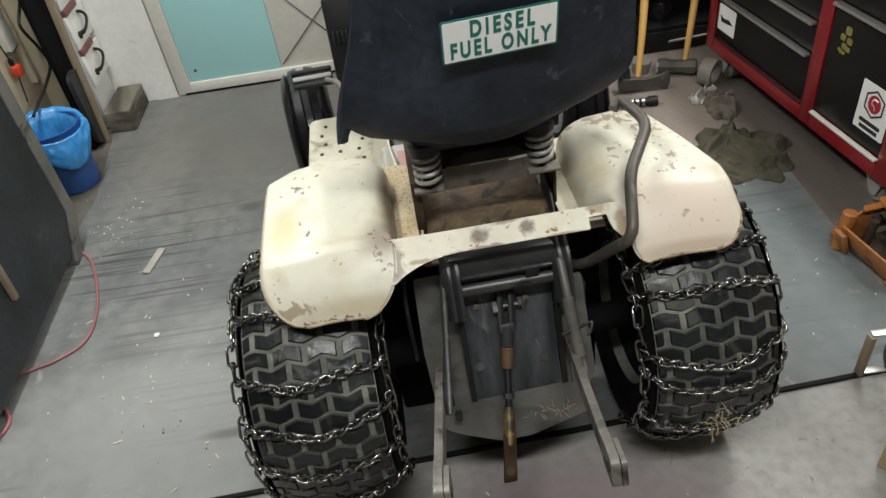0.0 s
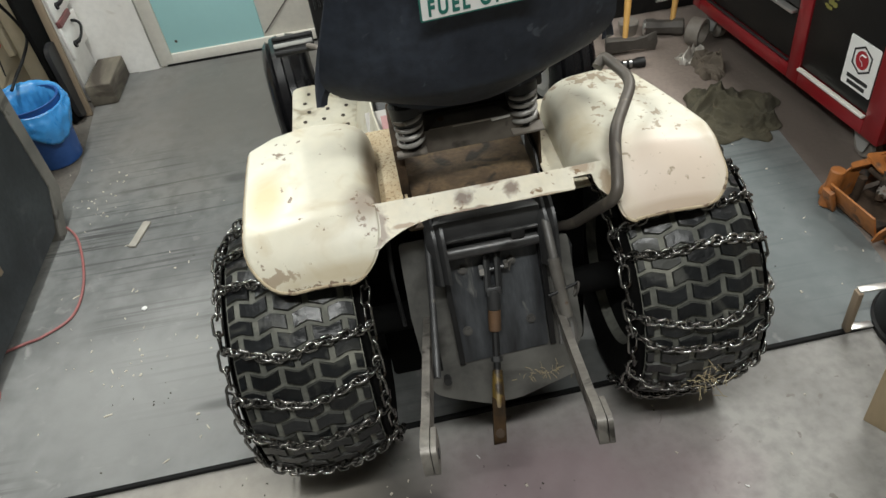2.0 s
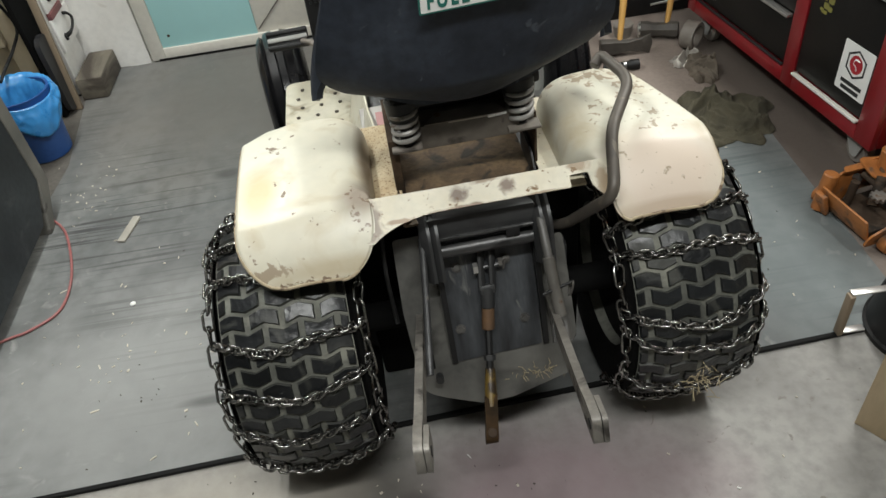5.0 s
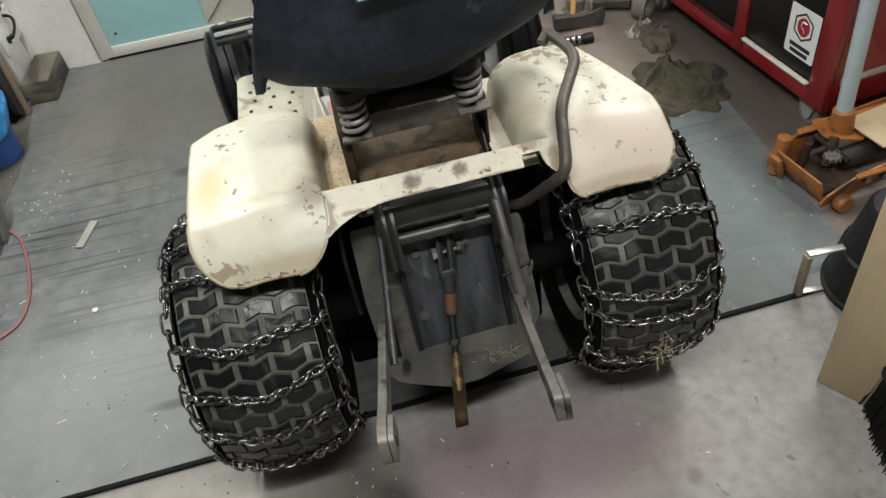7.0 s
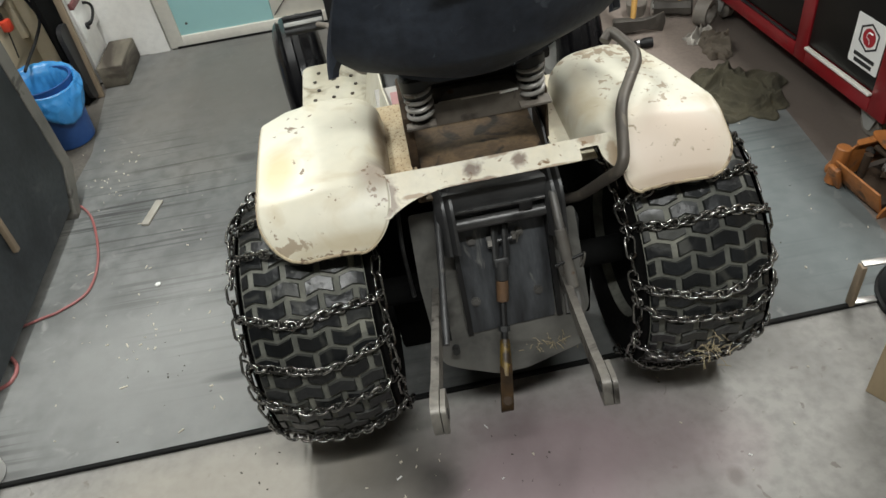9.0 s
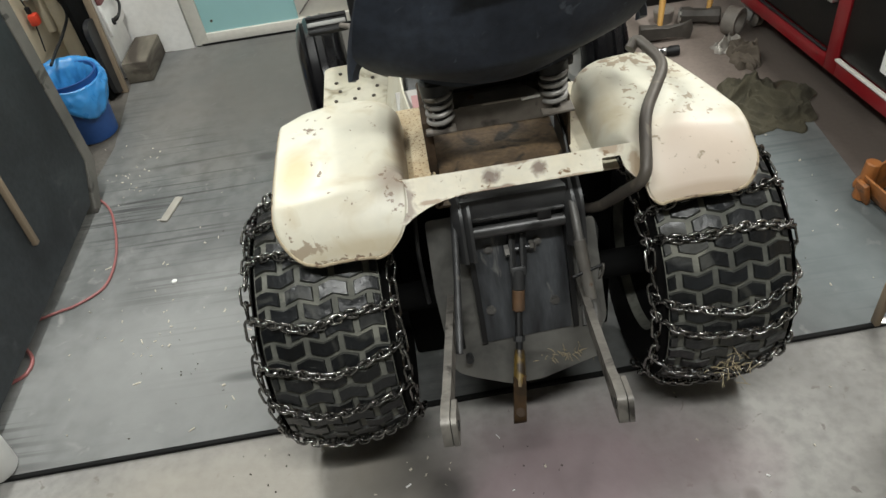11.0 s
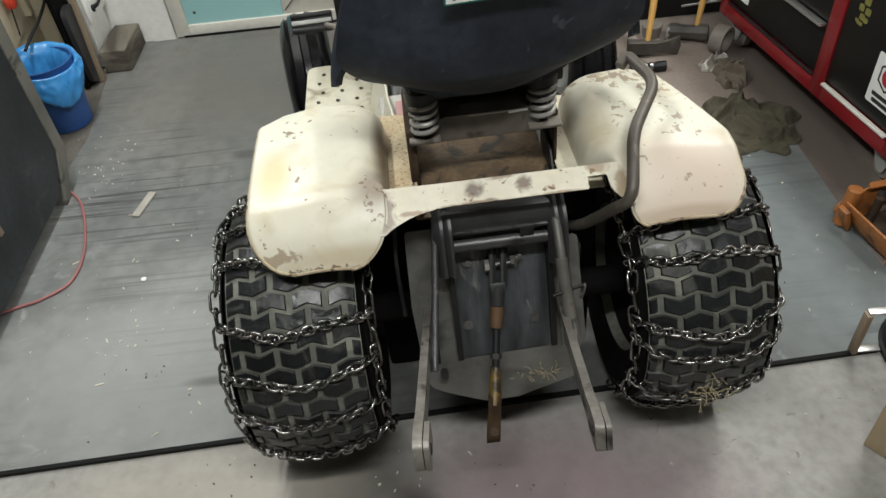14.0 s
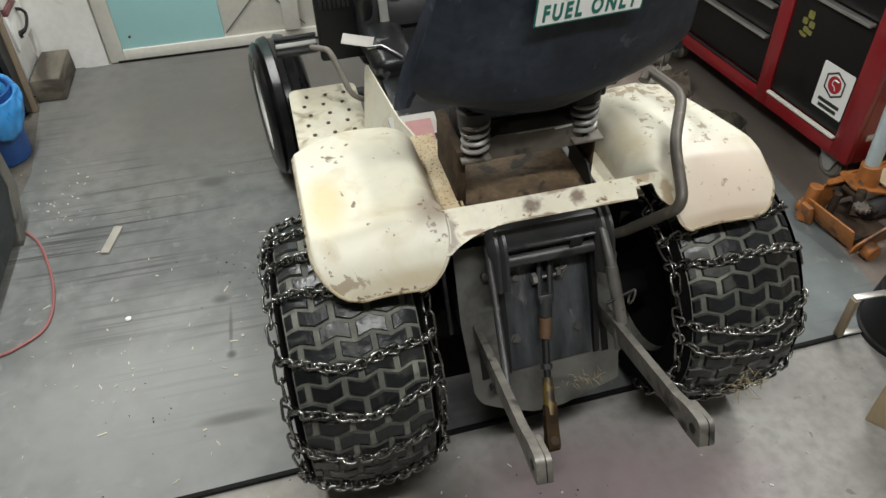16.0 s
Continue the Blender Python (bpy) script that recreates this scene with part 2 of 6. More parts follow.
# Rubber made extra dark to take in the shade beside the hitch.
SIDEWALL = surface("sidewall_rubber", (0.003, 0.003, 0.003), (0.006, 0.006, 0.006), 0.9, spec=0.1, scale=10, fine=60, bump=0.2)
ARM = surface("worn_brown_grey_steel", (0.215, 0.200, 0.178), (0.080, 0.073, 0.065), 0.48, metal=0.25, scale=14, fine=80, bump=0.3, mix_fine=0.6, dk=0.5, spots=(0.032, 0.028, 0.024), spot_scale=13, spot_cut=0.56, spot_soft=0.09, spot_rough=0.7)
RUST_CHIP = surface("flaked_rust", (0.30, 0.24, 0.165), (0.20, 0.155, 0.105), 0.85, scale=30, fine=120, bump=0.3)
DUSTY_STEEL = surface("dusty_grey_plate", (0.170, 0.166, 0.152), (0.062, 0.061, 0.058), 0.5, metal=0.15, scale=7, fine=70, bump=0.2, spots=(0.028, 0.027, 0.025), spot_scale=5.5, spot_cut=0.54, spot_soft=0.12, mix_fine=0.5)
TYRE = surface("dusty_tyre_rubber", (0.185, 0.187, 0.160), (0.060, 0.062, 0.053), 0.8, scale=7, fine=70, bump=0.5, world_co=True, mix_fine=0.6, dk=0.35, spots=(0.23, 0.228, 0.19), spot_scale=8, spot_cut=0.55, spot_soft=0.14)
LUG_SIDE = surface("dusty_tread_side", (0.060, 0.061, 0.053), (0.014, 0.015, 0.014), 0.6, scale=9, fine=60, bump=0.4, world_co=True, mix_fine=0.6, dk=0.35)
LUG = surface("tread_rubber", (0.0045, 0.0055, 0.0065), (0.011, 0.0125, 0.014), 0.33, scale=16, fine=45, bump=0.6, mix_fine=0.5, spots=(0.044, 0.045, 0.038), spot_scale=8, spot_cut=0.565, spot_soft=0.12, spot_rough=0.7, vary=0.3, world_co=True)
CHAIN = surface("chain_steel", (0.33, 0.325, 0.31), (0.060, 0.058, 0.054), 0.24, metal=0.95, scale=30, fine=120, bump=0.1, spots=(0.035, 0.028, 0.022), spot_scale=30, spot_cut=0.54, spot_rough=0.7, vary=0.6)
DARK_STEEL = surface("oily_dark_steel", (0.056, 0.057, 0.058), (0.022, 0.022, 0.023), 0.42, metal=0.3, scale=11, fine=60, bump=0.2, spots=(0.085, 0.08, 0.072), spot_scale=14, spot_cut=0.62, spot_rough=0.7)
PLATE_STEEL = surface("smudged_plate_steel", (0.105, 0.113, 0.124), (0.018, 0.018, 0.020), 0.36, metal=0.35, mix_fine=0.5, dk=0.35, stretch=(2.4, 1, 0.4), scale=9, fine=60, bump=0.2, spots=(0.16, 0.162, 0.155), spot_scale=14, spot_cut=0.66, spot_rough=0.6)
MID_STEEL = surface("dull_grey_steel", (0.135, 0.130, 0.122), (0.050, 0.048, 0.046), 0.48, metal=0.3, scale=14, fine=80, bump=0.2, spots=(0.06, 0.045, 0.034), spot_scale=14, spot_cut=0.58, spot_soft=0.1, spot_rough=0.8)
SHAFT = surface("oily_shaft_steel", (0.10, 0.10, 0.10), (0.035, 0.035, 0.035), 0.4, metal=0.6, scale=14, fine=60, bump=0.1, spots=(0.03, 0.03, 0.03), spot_scale=16, spot_cut=0.55)
BROWN_STEEL = surface("brown_dirty_steel", (0.18, 0.16, 0.135), (0.085, 0.072, 0.060), 0.6, metal=0.1, scale=16, fine=80, bump=0.25, spots=(0.05, 0.042, 0.035), spot_scale=14, spot_cut=0.57, spot_soft=0.1, spot_rough=0.8)
GREY_STEEL = surface("worn_grey_steel", (0.24, 0.228, 0.208), (0.13, 0.122, 0.112), 0.42, metal=0.6, scale=16, fine=90, bump=0.15, spots=(0.14, 0.085, 0.05), spot_scale=22, spot_cut=0.66, spot_rough=0.8)
SPRING = surface("pale_spring_steel", (0.33, 0.32, 0.30), (0.20, 0.19, 0.178), 0.45, metal=0.3, scale=20, fine=80, bump=0.1, spots=(0.13, 0.11, 0.09), spot_scale=25, spot_cut=0.63)
BRASSY = surface("yellow_brown_steel", (0.19, 0.125, 0.025), (0.06, 0.038, 0.015), 0.45, metal=0.2, scale=25, fine=90, bump=0.2, spots=(0.03, 0.02, 0.012), spot_scale=22, spot_cut=0.54)
ORANGE_RUST = surface("orange_rust_steel", (0.15, 0.08, 0.037), (0.055, 0.034, 0.021), 0.6, scale=22, fine=90, bump=0.2)
SEAT = surface("black_seat_plastic", (0.007, 0.010, 0.017), (0.029, 0.037, 0.052), 0.6, spec=0.35, mix_fine=0.5, dk=0.45, scale=8, fine=60, bump=0.25, spots=(0.045, 0.052, 0.064), spot_scale=26, spot_cut=0.64, spot_rough=0.75)
BLACK = surface("black_plastic", (0.007, 0.007, 0.0075), (0.012, 0.012, 0.0125), 0.5, spec=0.35, scale=10, fine=70, bump=0.1)
GLOSS_BLACK = surface("glossy_black_paint", (0.006, 0.006, 0.007), (0.012, 0.012, 0.013), 0.25, spec=0.35, scale=8, fine=50, bump=0.08)
SCUFFED_BLACK = surface("scuffed_black_paint", (0.007, 0.0075, 0.008), (0.016, 0.017, 0.018), 0.30, spec=0.35, scale=9, fine=30, bump=0.5, spots=(0.085, 0.087, 0.09), spot_scale=26, spot_cut=0.65, spot_rough=0.5)
DARK_GREY = surface("dark_grey_paint", (0.018, 0.018, 0.020), (0.030, 0.030, 0.031), 0.4, spec=0.35, scale=8, fine=50, bump=0.1)
LIGHT_GREY = surface("light_grey_panel", (0.36, 0.36, 0.345), (0.30, 0.30, 0.285), 0.4, scale=8, fine=50, bump=0.05)
WHITE = surface("white_paint", (0.82, 0.815, 0.79), (0.74, 0.725, 0.69), 0.5, scale=3, fine=40, bump=0.06, spots=(0.50, 0.47, 0.42), spot_scale=5, spot_cut=0.68)
DIM_WALL = surface("dim_workshop_wall", (0.24, 0.225, 0.20), (0.18, 0.17, 0.15), 0.8, scale=2, fine=30, bump=0.05)
OFF_WHITE = surface("off_white_board", (0.75, 0.73, 0.67), (0.69, 0.665, 0.60), 0.55, scale=3, fine=40, bump=0.06, spots=(0.48, 0.44, 0.36), spot_scale=5, spot_cut=0.68)
CYAN = surface("turquoise_panel", (0.46, 0.79, 0.80), (0.42, 0.75, 0.77), 0.4, scale=2.0, fine=30, bump=0.03, mix_fine=0.06)
BEIGE = surface("beige_wall_paint", (0.62, 0.54, 0.39), (0.54, 0.46, 0.32), 0.6, scale=3, fine=40, bump=0.1, spots=(0.30, 0.23, 0.15), spot_scale=6, spot_cut=0.66)
DARK_PANEL = surface("dark_board", (0.011, 0.014, 0.017), (0.036, 0.043, 0.047), 0.5, scale=4, fine=60, bump=0.12, mix_fine=0.5, dk=0.5, spots=(0.072, 0.078, 0.080), spot_scale=5, spot_cut=0.64, spot_soft=0.12)
GREY_WOOD = surface("grey_wood", (0.42, 0.40, 0.35), (0.32, 0.30, 0.26), 0.7, scale=9, fine=60, bump=0.2)
BENCH_EDGE = surface("worn_grey_bench_edge", (0.17, 0.16, 0.14), (0.10, 0.098, 0.088), 0.75, scale=7, fine=60, bump=0.3, spots=(0.06, 0.057, 0.05), spot_scale=9, spot_cut=0.6)
WOOD = surface("raw_wood", (0.31, 0.24, 0.165), (0.22, 0.17, 0.118), 0.7, scale=5, fine=60, bump=0.2, stretch=(6, 6, 0.8))
OLD_WOOD = surface("weathered_wood_block", (0.110, 0.096, 0.073), (0.235, 0.210, 0.165), 0.8, scale=6, fine=60, bump=0.5, spots=(0.055, 0.044, 0.034), spot_scale=7, spot_cut=0.56, spot_soft=0.12, stretch=(1, 0.3, 1))
YELLOW_WOOD = surface("yellow_wood", (0.62, 0.36, 0.10), (0.52, 0.29, 0.08), 0.5, scale=6, fine=60, bump=0.1, stretch=(4, 4, 0.6))
PLY = surface("plywood", (0.56, 0.44, 0.28), (0.48, 0.37, 0.23), 0.6, scale=3, fine=50, bump=0.1, stretch=(2, 2, 0.5))
RED = surface("red_enamel", (0.27, 0.012, 0.017), (0.21, 0.010, 0.014), 0.3, scale=4, fine=60, bump=0.04, coat=0.3, spots=(0.15, 0.012, 0.014), spot_scale=9, spot_cut=0.7)
TOOL_BLACK = surface("black_drawer_enamel", (0.007, 0.0065, 0.006), (0.011, 0.010, 0.0095), 0.42, spec=0.3, scale=5, fine=60, bump=0.06)
ALU = surface("brushed_aluminium", (0.60, 0.59, 0.56), (0.48, 0.47, 0.45), 0.35, metal=0.8, scale=8, fine=80, bump=0.05)
ORANGE = surface("orange_enamel", (0.44, 0.165, 0.042), (0.29, 0.105, 0.032), 0.45, scale=8, fine=40, bump=0.15, mix_fine=0.6, dk=0.5, spots=(0.15, 0.085, 0.05), spot_scale=15, spot_cut=0.56, spot_soft=0.08, spot_rough=0.8)
PALE_BLUE = surface("pale_blue_grey_paint", (0.50, 0.58, 0.60), (0.44, 0.52, 0.55), 0.35, scale=6, fine=60, bump=0.04)
BIN_BLUE = surface("blue_bin_plastic", (0.02, 0.075, 0.26), (0.03, 0.095, 0.30), 0.4, scale=4, fine=60, bump=0.05)
BAG_BLUE = surface("light_blue_bag_film", (0.030, 0.190, 0.47), (0.055, 0.28, 0.60), 0.3, scale=14, fine=40, bump=0.4)
OLIVE = surface("olive_cloth", (0.090, 0.080, 0.050), (0.042, 0.038, 0.025), 0.9, scale=12, fine=220, bump=0.5, mix_fine=0.6, dk=0.5)
KHAKI = surface("brown_leather", (0.145, 0.118, 0.090), (0.085, 0.069, 0.052), 0.8, scale=12, fine=120, bump=0.4)
PIPE_DARK = surface("dark_brown_pipe", (0.05, 0.044, 0.038), (0.085, 0.076, 0.066), 0.55, scale=9, fine=60, bump=0.15)
PIPE_GREY = surface("grey_brown_pipe", (0.16, 0.14, 0.12), (0.22, 0.20, 0.175), 0.6, scale=9, fine=60, bump=0.15)
FOIL = surface("silver_foil", (0.58, 0.55, 0.50), (0.26, 0.24, 0.21), 0.4, metal=0.3, scale=12, fine=40, bump=0.3)
CHROME = surface("chrome", (0.40, 0.40, 0.40), (0.30, 0.30, 0.30), 0.3, metal=1.0, bump=0.0)
RED_HOSE = surface("red_hose", (0.34, 0.11, 0.105), (0.28, 0.11, 0.105), 0.45, scale=20, fine=60, bump=0.05)
ORANGE_PLASTIC = surface("orange_plastic", (0.62, 0.062, 0.030), (0.52, 0.05, 0.025), 0.4, bump=0.03)
PAPER = surface("white_paper", (0.82, 0.82, 0.80), (0.76, 0.76, 0.74), 0.6, scale=10, fine=60, bump=0.1, mix_fine=0.08)
GREEN_INK = surface("dark_green_ink", (0.012, 0.13, 0.105), (0.016, 0.15, 0.12), 0.5, bump=0.0, mix_fine=0.1)
BLACK_INK = surface("black_ink", (0.02, 0.02, 0.022), (0.03, 0.03, 0.03), 0.5, bump=0.0)
RED_INK = surface("red_ink", (0.40, 0.02, 0.03), (0.34, 0.02, 0.03), 0.5, bump=0.0)
PINK_INK = surface("faded_pink_ink", (0.36, 0.17, 0.17), (0.38, 0.24, 0.23), 0.5, bump=0.0)
YELLOW_INK = surface("olive_yellow_ink", (0.27, 0.25, 0.06), (0.17, 0.16, 0.05), 0.5, scale=40, bump=0.0)
MAROON = surface("maroon_tape", (0.20, 0.075, 0.075), (0.16, 0.06, 0.06), 0.5, bump=0.05)
STRAW = surface("dry_straw", (0.42, 0.35, 0.22), (0.30, 0.25, 0.15), 0.8, bump=0.0, vary=0.3)
CHIP = surface("pale_wood_chips", (0.62, 0.57, 0.48), (0.50, 0.45, 0.37), 0.8, bump=0.0)
DIRT = surface("dark_crumbs", (0.05, 0.042, 0.035), (0.08, 0.065, 0.05), 0.9, bump=0.2)
BRISTLE = surface("black_bristles", (0.012, 0.011, 0.011), (0.022, 0.02, 0.02), 0.6, bump=0.0)
CEILING = surface("ceiling_paint", (0.26, 0.25, 0.23), (0.22, 0.21, 0.195), 0.8, scale=3, fine=30, bump=0.05)


# ---- mesh helpers ----
def part(name, bm, material, parent=None, label="", smooth=True, angle=35):
    """Links a bmesh as one mesh object under a thing or a part."""
    me = bpy.data.meshes.new(name)
    bm.normal_update()
    for f in bm.faces:
        f.smooth = smooth
    if smooth:
        for e in bm.edges:
            if len(e.link_faces) == 2 and e.calc_face_angle(0) > radians(angle):
                e.smooth = False
    bm.to_mesh(me)
    bm.free()
    me.materials.append(material)
    ob = new(name, me)
    ob.parent = parent
    if label:
        ob["label"] = label
    return ob


def shared(name, mesh, parent, m):
    ob = new(name, mesh)
    ob.parent = parent
    ob.matrix_basis = m
    return ob


def root(name, label, category, m=None, group="", kind=""):
    ob = new(name)
    ob.empty_display_size = 0.05
    if m is not None:
        ob.matrix_basis = m
    return tagged(ob, label, category, group, kind)


def box(bm, c, s, bevel=0.003, m=None, seg=2):
    """A bevelled box of size s at c, turned by m about its own centre."""
    r = bmesh.ops.create_cube(bm, size=1.0)
    vs = r["verts"]
    mm = Matrix.Translation(c) @ (m.to_4x4() if m is not None else Matrix()) @ Matrix.Diagonal((*s, 1))
    bmesh.ops.transform(bm, matrix=mm, verts=vs)
    if bevel:
        es = list({e for v in vs for e in v.link_edges})
        bmesh.ops.bevel(bm, geom=es, offset=min(bevel, 0.45 * min(s)), segments=seg, profile=0.5, affect="EDGES")
    return bm


def rot(rx=0, ry=0, rz=0):
    return Euler([radians(a) for a in (rx, ry, rz)]).to_matrix()


def sweep(bm, pts, r, seg=10, closed=False, caps=True, flat=1.0):
    """A round bar along the points."""
    pts = [Vector(p) for p in pts]
    n = len(pts)
    rings = []
    up = None
    for i, p in enumerate(pts):
        a = pts[i - 1] if (i > 0 or closed) else p
        b = pts[(i + 1) % n] if (i < n - 1 or closed) else p
        t = (b - a).normalized()
        if up is None:
            up = t.orthogonal().normalized()
        up = (up - t * up.dot(t)).normalized()
        side = t.cross(up)
        rr = r[i] if isinstance(r, (list, tuple)) else r
        rings.append([bm.verts.new(p + (up * math.cos(k * 2 * math.pi / seg) * flat + side * math.sin(k * 2 * math.pi / seg)) * rr) for k in range(seg)])
    for i in range(n if closed else n - 1):
        a, b = rings[i], rings[(i + 1) % n]
        for k in range(seg):
            bm.faces.new((a[k], a[(k + 1) % seg], b[(k + 1) % seg], b[k]))
    if caps and not closed:
        bm.faces.new(list(reversed(rings[0])))
        bm.faces.new(rings[-1])
    return bm


def bend(pts, radius=0.03, steps=5):
    """Rounds the corners of a line of points."""
    pts = [Vector(p) for p in pts]
    out = [pts[0]]
    for a, b, c in zip(pts, pts[1:], pts[2:]):
        d1, d2 = (a - b), (c - b)
        k = min(radius, d1.length * 0.45, d2.length * 0.45)
        p0, p2 = b + d1.normalized() * k, b + d2.normalized() * k
        for i in range(steps + 1):
            u = i / steps
            out.append(p0 * (1 - u) ** 2 + b * 2 * u * (1 - u) + p2 * u * u)
    out.append(pts[-1])
    return out


def spline(pts, n=8):
    pts = [Vector(p) for p in pts]
    q = [pts[0] * 2 - pts[1]] + pts + [pts[-1] * 2 - pts[-2]]
    out = []
    for i in range(1, len(q) - 2):
        for k in range(n):
            u = k / n
            p0, p1, p2, p3 = q[i - 1:i + 3]
            out.append(0.5 * (2 * p1 + (p2 - p0) * u + (2 * p0 - 5 * p1 + 4 * p2 - p3) * u * u + (3 * p1 - p0 - 3 * p2 + p3) * u ** 3))
    out.append(pts[-1])
    return out


def lathe(bm, prof, axis="x", seg=48, m=None):
    """Turns a profile of (along, radius) about an axis; closes it where it starts and ends on the axis."""
    rings = []
    made = []
    for a, r in prof:
        ring = []
        for k in range(seg if r > 1e-6 else 1):
            w = 2 * math.pi * k / seg
            c, s = r * math.cos(w), r * math.sin(w)
            v = {"x": (a, c, s), "y": (c, a, s), "z": (c, s, a)}[axis]
            ring.append(bm.verts.new(m @ Vector(v) if m is not None else v))
        rings.append(ring)
        made += ring
    for a, b in zip(rings, rings[1:]):
        for k in range(seg):
            q = [a[k % len(a)], a[(k + 1) % len(a)], b[(k + 1) % len(b)], b[k % len(b)]]
            q = list(dict.fromkeys(q))
            if len(q) > 2:
                bm.faces.new(q)
    bmesh.ops.recalc_face_normals(bm, faces=bm.faces[:])
    return bm


def cyl(bm, p, q, r, seg=14, r2=None, bevel=0.0):
    p, q = Vector(p), Vector(q)
    d = q - p
    mm = Matrix.Translation(p) @ d.to_track_quat("Z", "Y").to_matrix().to_4x4()
    r2 = r if r2 is None else r2
    L = d.length
    if bevel:
        prof = [(0, 0), (0, r - bevel), (bevel, r), (L - bevel, r2), (L, r2 - bevel), (L, 0)]
    else:
        prof = [(0, 0), (0, r), (L, r2), (L, 0)]
    return lathe(bm, prof, "z", seg, mm)


def slab(bm, outline, thick, m=None):
    """A plate from a plan outline (x, y), thick along z, with slightly rounded rims."""
    vs = [bm.verts.new((m @ Vector((x, y, 0))) if m is not None else (x, y, 0)) for x, y in outline]
    f = bm.faces.new(vs)
    r = bmesh.ops.extrude_face_region(bm, geom=[f])
    top = [g for g in r["geom"] if isinstance(g, bmesh.types.BMVert)]
    up = (m.to_3x3() @ Vector((0, 0, thick))) if m is not None else Vector((0, 0, thick))
    bmesh.ops.translate(bm, verts=top, vec=up)
    bmesh.ops.recalc_face_normals(bm, faces=bm.faces[:])
    return bm


def rounded(outline, radius, steps=4):
    """Rounds the corners of a closed outline."""
    n = len(outline)
    out = []
    for i in range(n):
        a, b, c = (Vector((*outline[(i + k) % n], 0)) for k in (-1, 0, 1))
        rad = radius[i] if isinstance(radius, (list, tuple)) else radius
        k = min(rad, (a - b).length * 0.45, (c - b).length * 0.45)
        p0, p2 = b + (a - b).normalized() * k, b + (c - b).normalized() * k
        for j in range(steps + 1):
            u = j / steps
            q = p0 * (1 - u) ** 2 + b * 2 * u * (1 - u) + p2 * u * u
            out.append((q.x, q.y))
    return out


def sheet(bm, fn, nu, nv, thick=0.0):
    """A grid surface fn(u, v), thickened along its normals."""
    grid = [[bm.verts.new(fn(i / nu, j / nv)) for j in range(nv + 1)] for i in range(nu + 1)]
    fs = []
    for i in range(nu):
        for j in range(nv):
            fs.append(bm.faces.new((grid[i][j], grid[i + 1][j], grid[i + 1][j + 1], grid[i][j + 1])))
    if thick:
        bm.normal_update()
        bmesh.ops.solidify(bm, geom=fs, thickness=thick)
    bmesh.ops.recalc_face_normals(bm, faces=bm.faces[:])
    return bm


def lettering(name, text, size, material, parent, m, label="", bold=0.0, align="CENTER", spacing=1.0):
    cu = bpy.data.curves.new(name, "FONT")
    cu.body, cu.size, cu.extrude, cu.offset, cu.align_x, cu.align_y = text, size, 0.0004, bold, align, "CENTER"
    cu.space_character = spacing
    tmp = bpy.data.objects.new(name, cu)
    dg = bpy.context.evaluated_depsgraph_get()
    me = bpy.data.meshes.new_from_object(tmp.evaluated_get(dg))
    bpy.data.objects.remove(tmp)
    me.materials.clear()
    me.materials.append(material)
    ob = new(name, me)
    ob.parent = parent
    ob.matrix_basis = m
    if label:
        ob["label"] = label
    return ob


def smooth01(u):
    u = max(0.0, min(1.0, u))
    return u * u * (3 - 2 * u)


# ---- the room ----
def wall(name, c, s, material, label):
    return tagged(part(name, box(bmesh.new(), c, s, 0.0), material, smooth=False), label, "wall", kind="structure")


tagged(part("floor", box(bmesh.new(), (0, 0.6, -0.05), (4.6, 5.9, 0.1), 0.0), CONCRETE, smooth=False), "worn beige concrete workshop floor with stains and painted-in tyre shade", "floor", kind="structure")
wall("wall_north", (0, 3.28, 1.3), (4.4, 0.12, 2.6), OFF_WHITE, "off-white painted workshop wall")
# These walls and the ceiling are unseen; their dark paint cuts bounced light.
wall("wall_south", (0, -2.2, 1.3), (4.4, 0.12, 2.6), DIM_WALL, "unseen plain grey brown workshop wall, kept dark to cut bounce")
wall("wall_west", (-2.2, 0.54, 1.3), (0.12, 5.36, 2.6), DIM_WALL, "unseen plain grey brown workshop wall, kept dark to cut bounce")
wall("wall_east", (2.2, 0.54, 1.3), (0.12, 5.36, 2.6), DIM_WALL, "unseen plain grey brown workshop wall, kept dark to cut bounce")
tagged(part("ceiling", box(bmesh.new(), (0, 0.54, 2.7), (4.6, 5.7, 0.1), 0.0), CEILING, smooth=False), "unseen plain grey ceiling, kept dark to cut bounce", "ceiling", kind="structure")

# dirty strip of floor with the tool chest's shade painted in, and the worn mat over the floor
tagged(part("floor_strip", slab(bmesh.new(), [(0.55, 1.12), (2.1, 1.12), (2.1, 3.2), (0.55, 3.2)], 0.004), BROWN_FLOOR, smooth=False), "brown dirty concrete floor beside the tool chest, with its shade painted in", "floor", kind="structure")
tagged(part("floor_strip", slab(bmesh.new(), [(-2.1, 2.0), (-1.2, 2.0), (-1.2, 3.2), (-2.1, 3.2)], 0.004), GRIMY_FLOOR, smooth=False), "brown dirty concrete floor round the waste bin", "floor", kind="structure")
MAT_H = 0.008
mat_outline = rounded([(-1.20, 0.990), (1.165, 1.092), (1.185, 2.02), (1.12, 2.08), (0.72, 2.12), (0.70, 3.175), (-1.345, 3.175), (-1.335, 2.90), (-1.305, 2.62), (-1.283, 2.42), (-1.30, 2.22), (-1.45, 2.12), (-1.45, 0.98)], 0.02)
mat_ob = root("rubber_mat", "worn grey rubber mat with scuffs lying on the floor", "mat")
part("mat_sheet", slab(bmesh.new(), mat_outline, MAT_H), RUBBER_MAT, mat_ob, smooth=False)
# One black strip draws the mat's edge together with its thin shadow.
bm = bmesh.new()
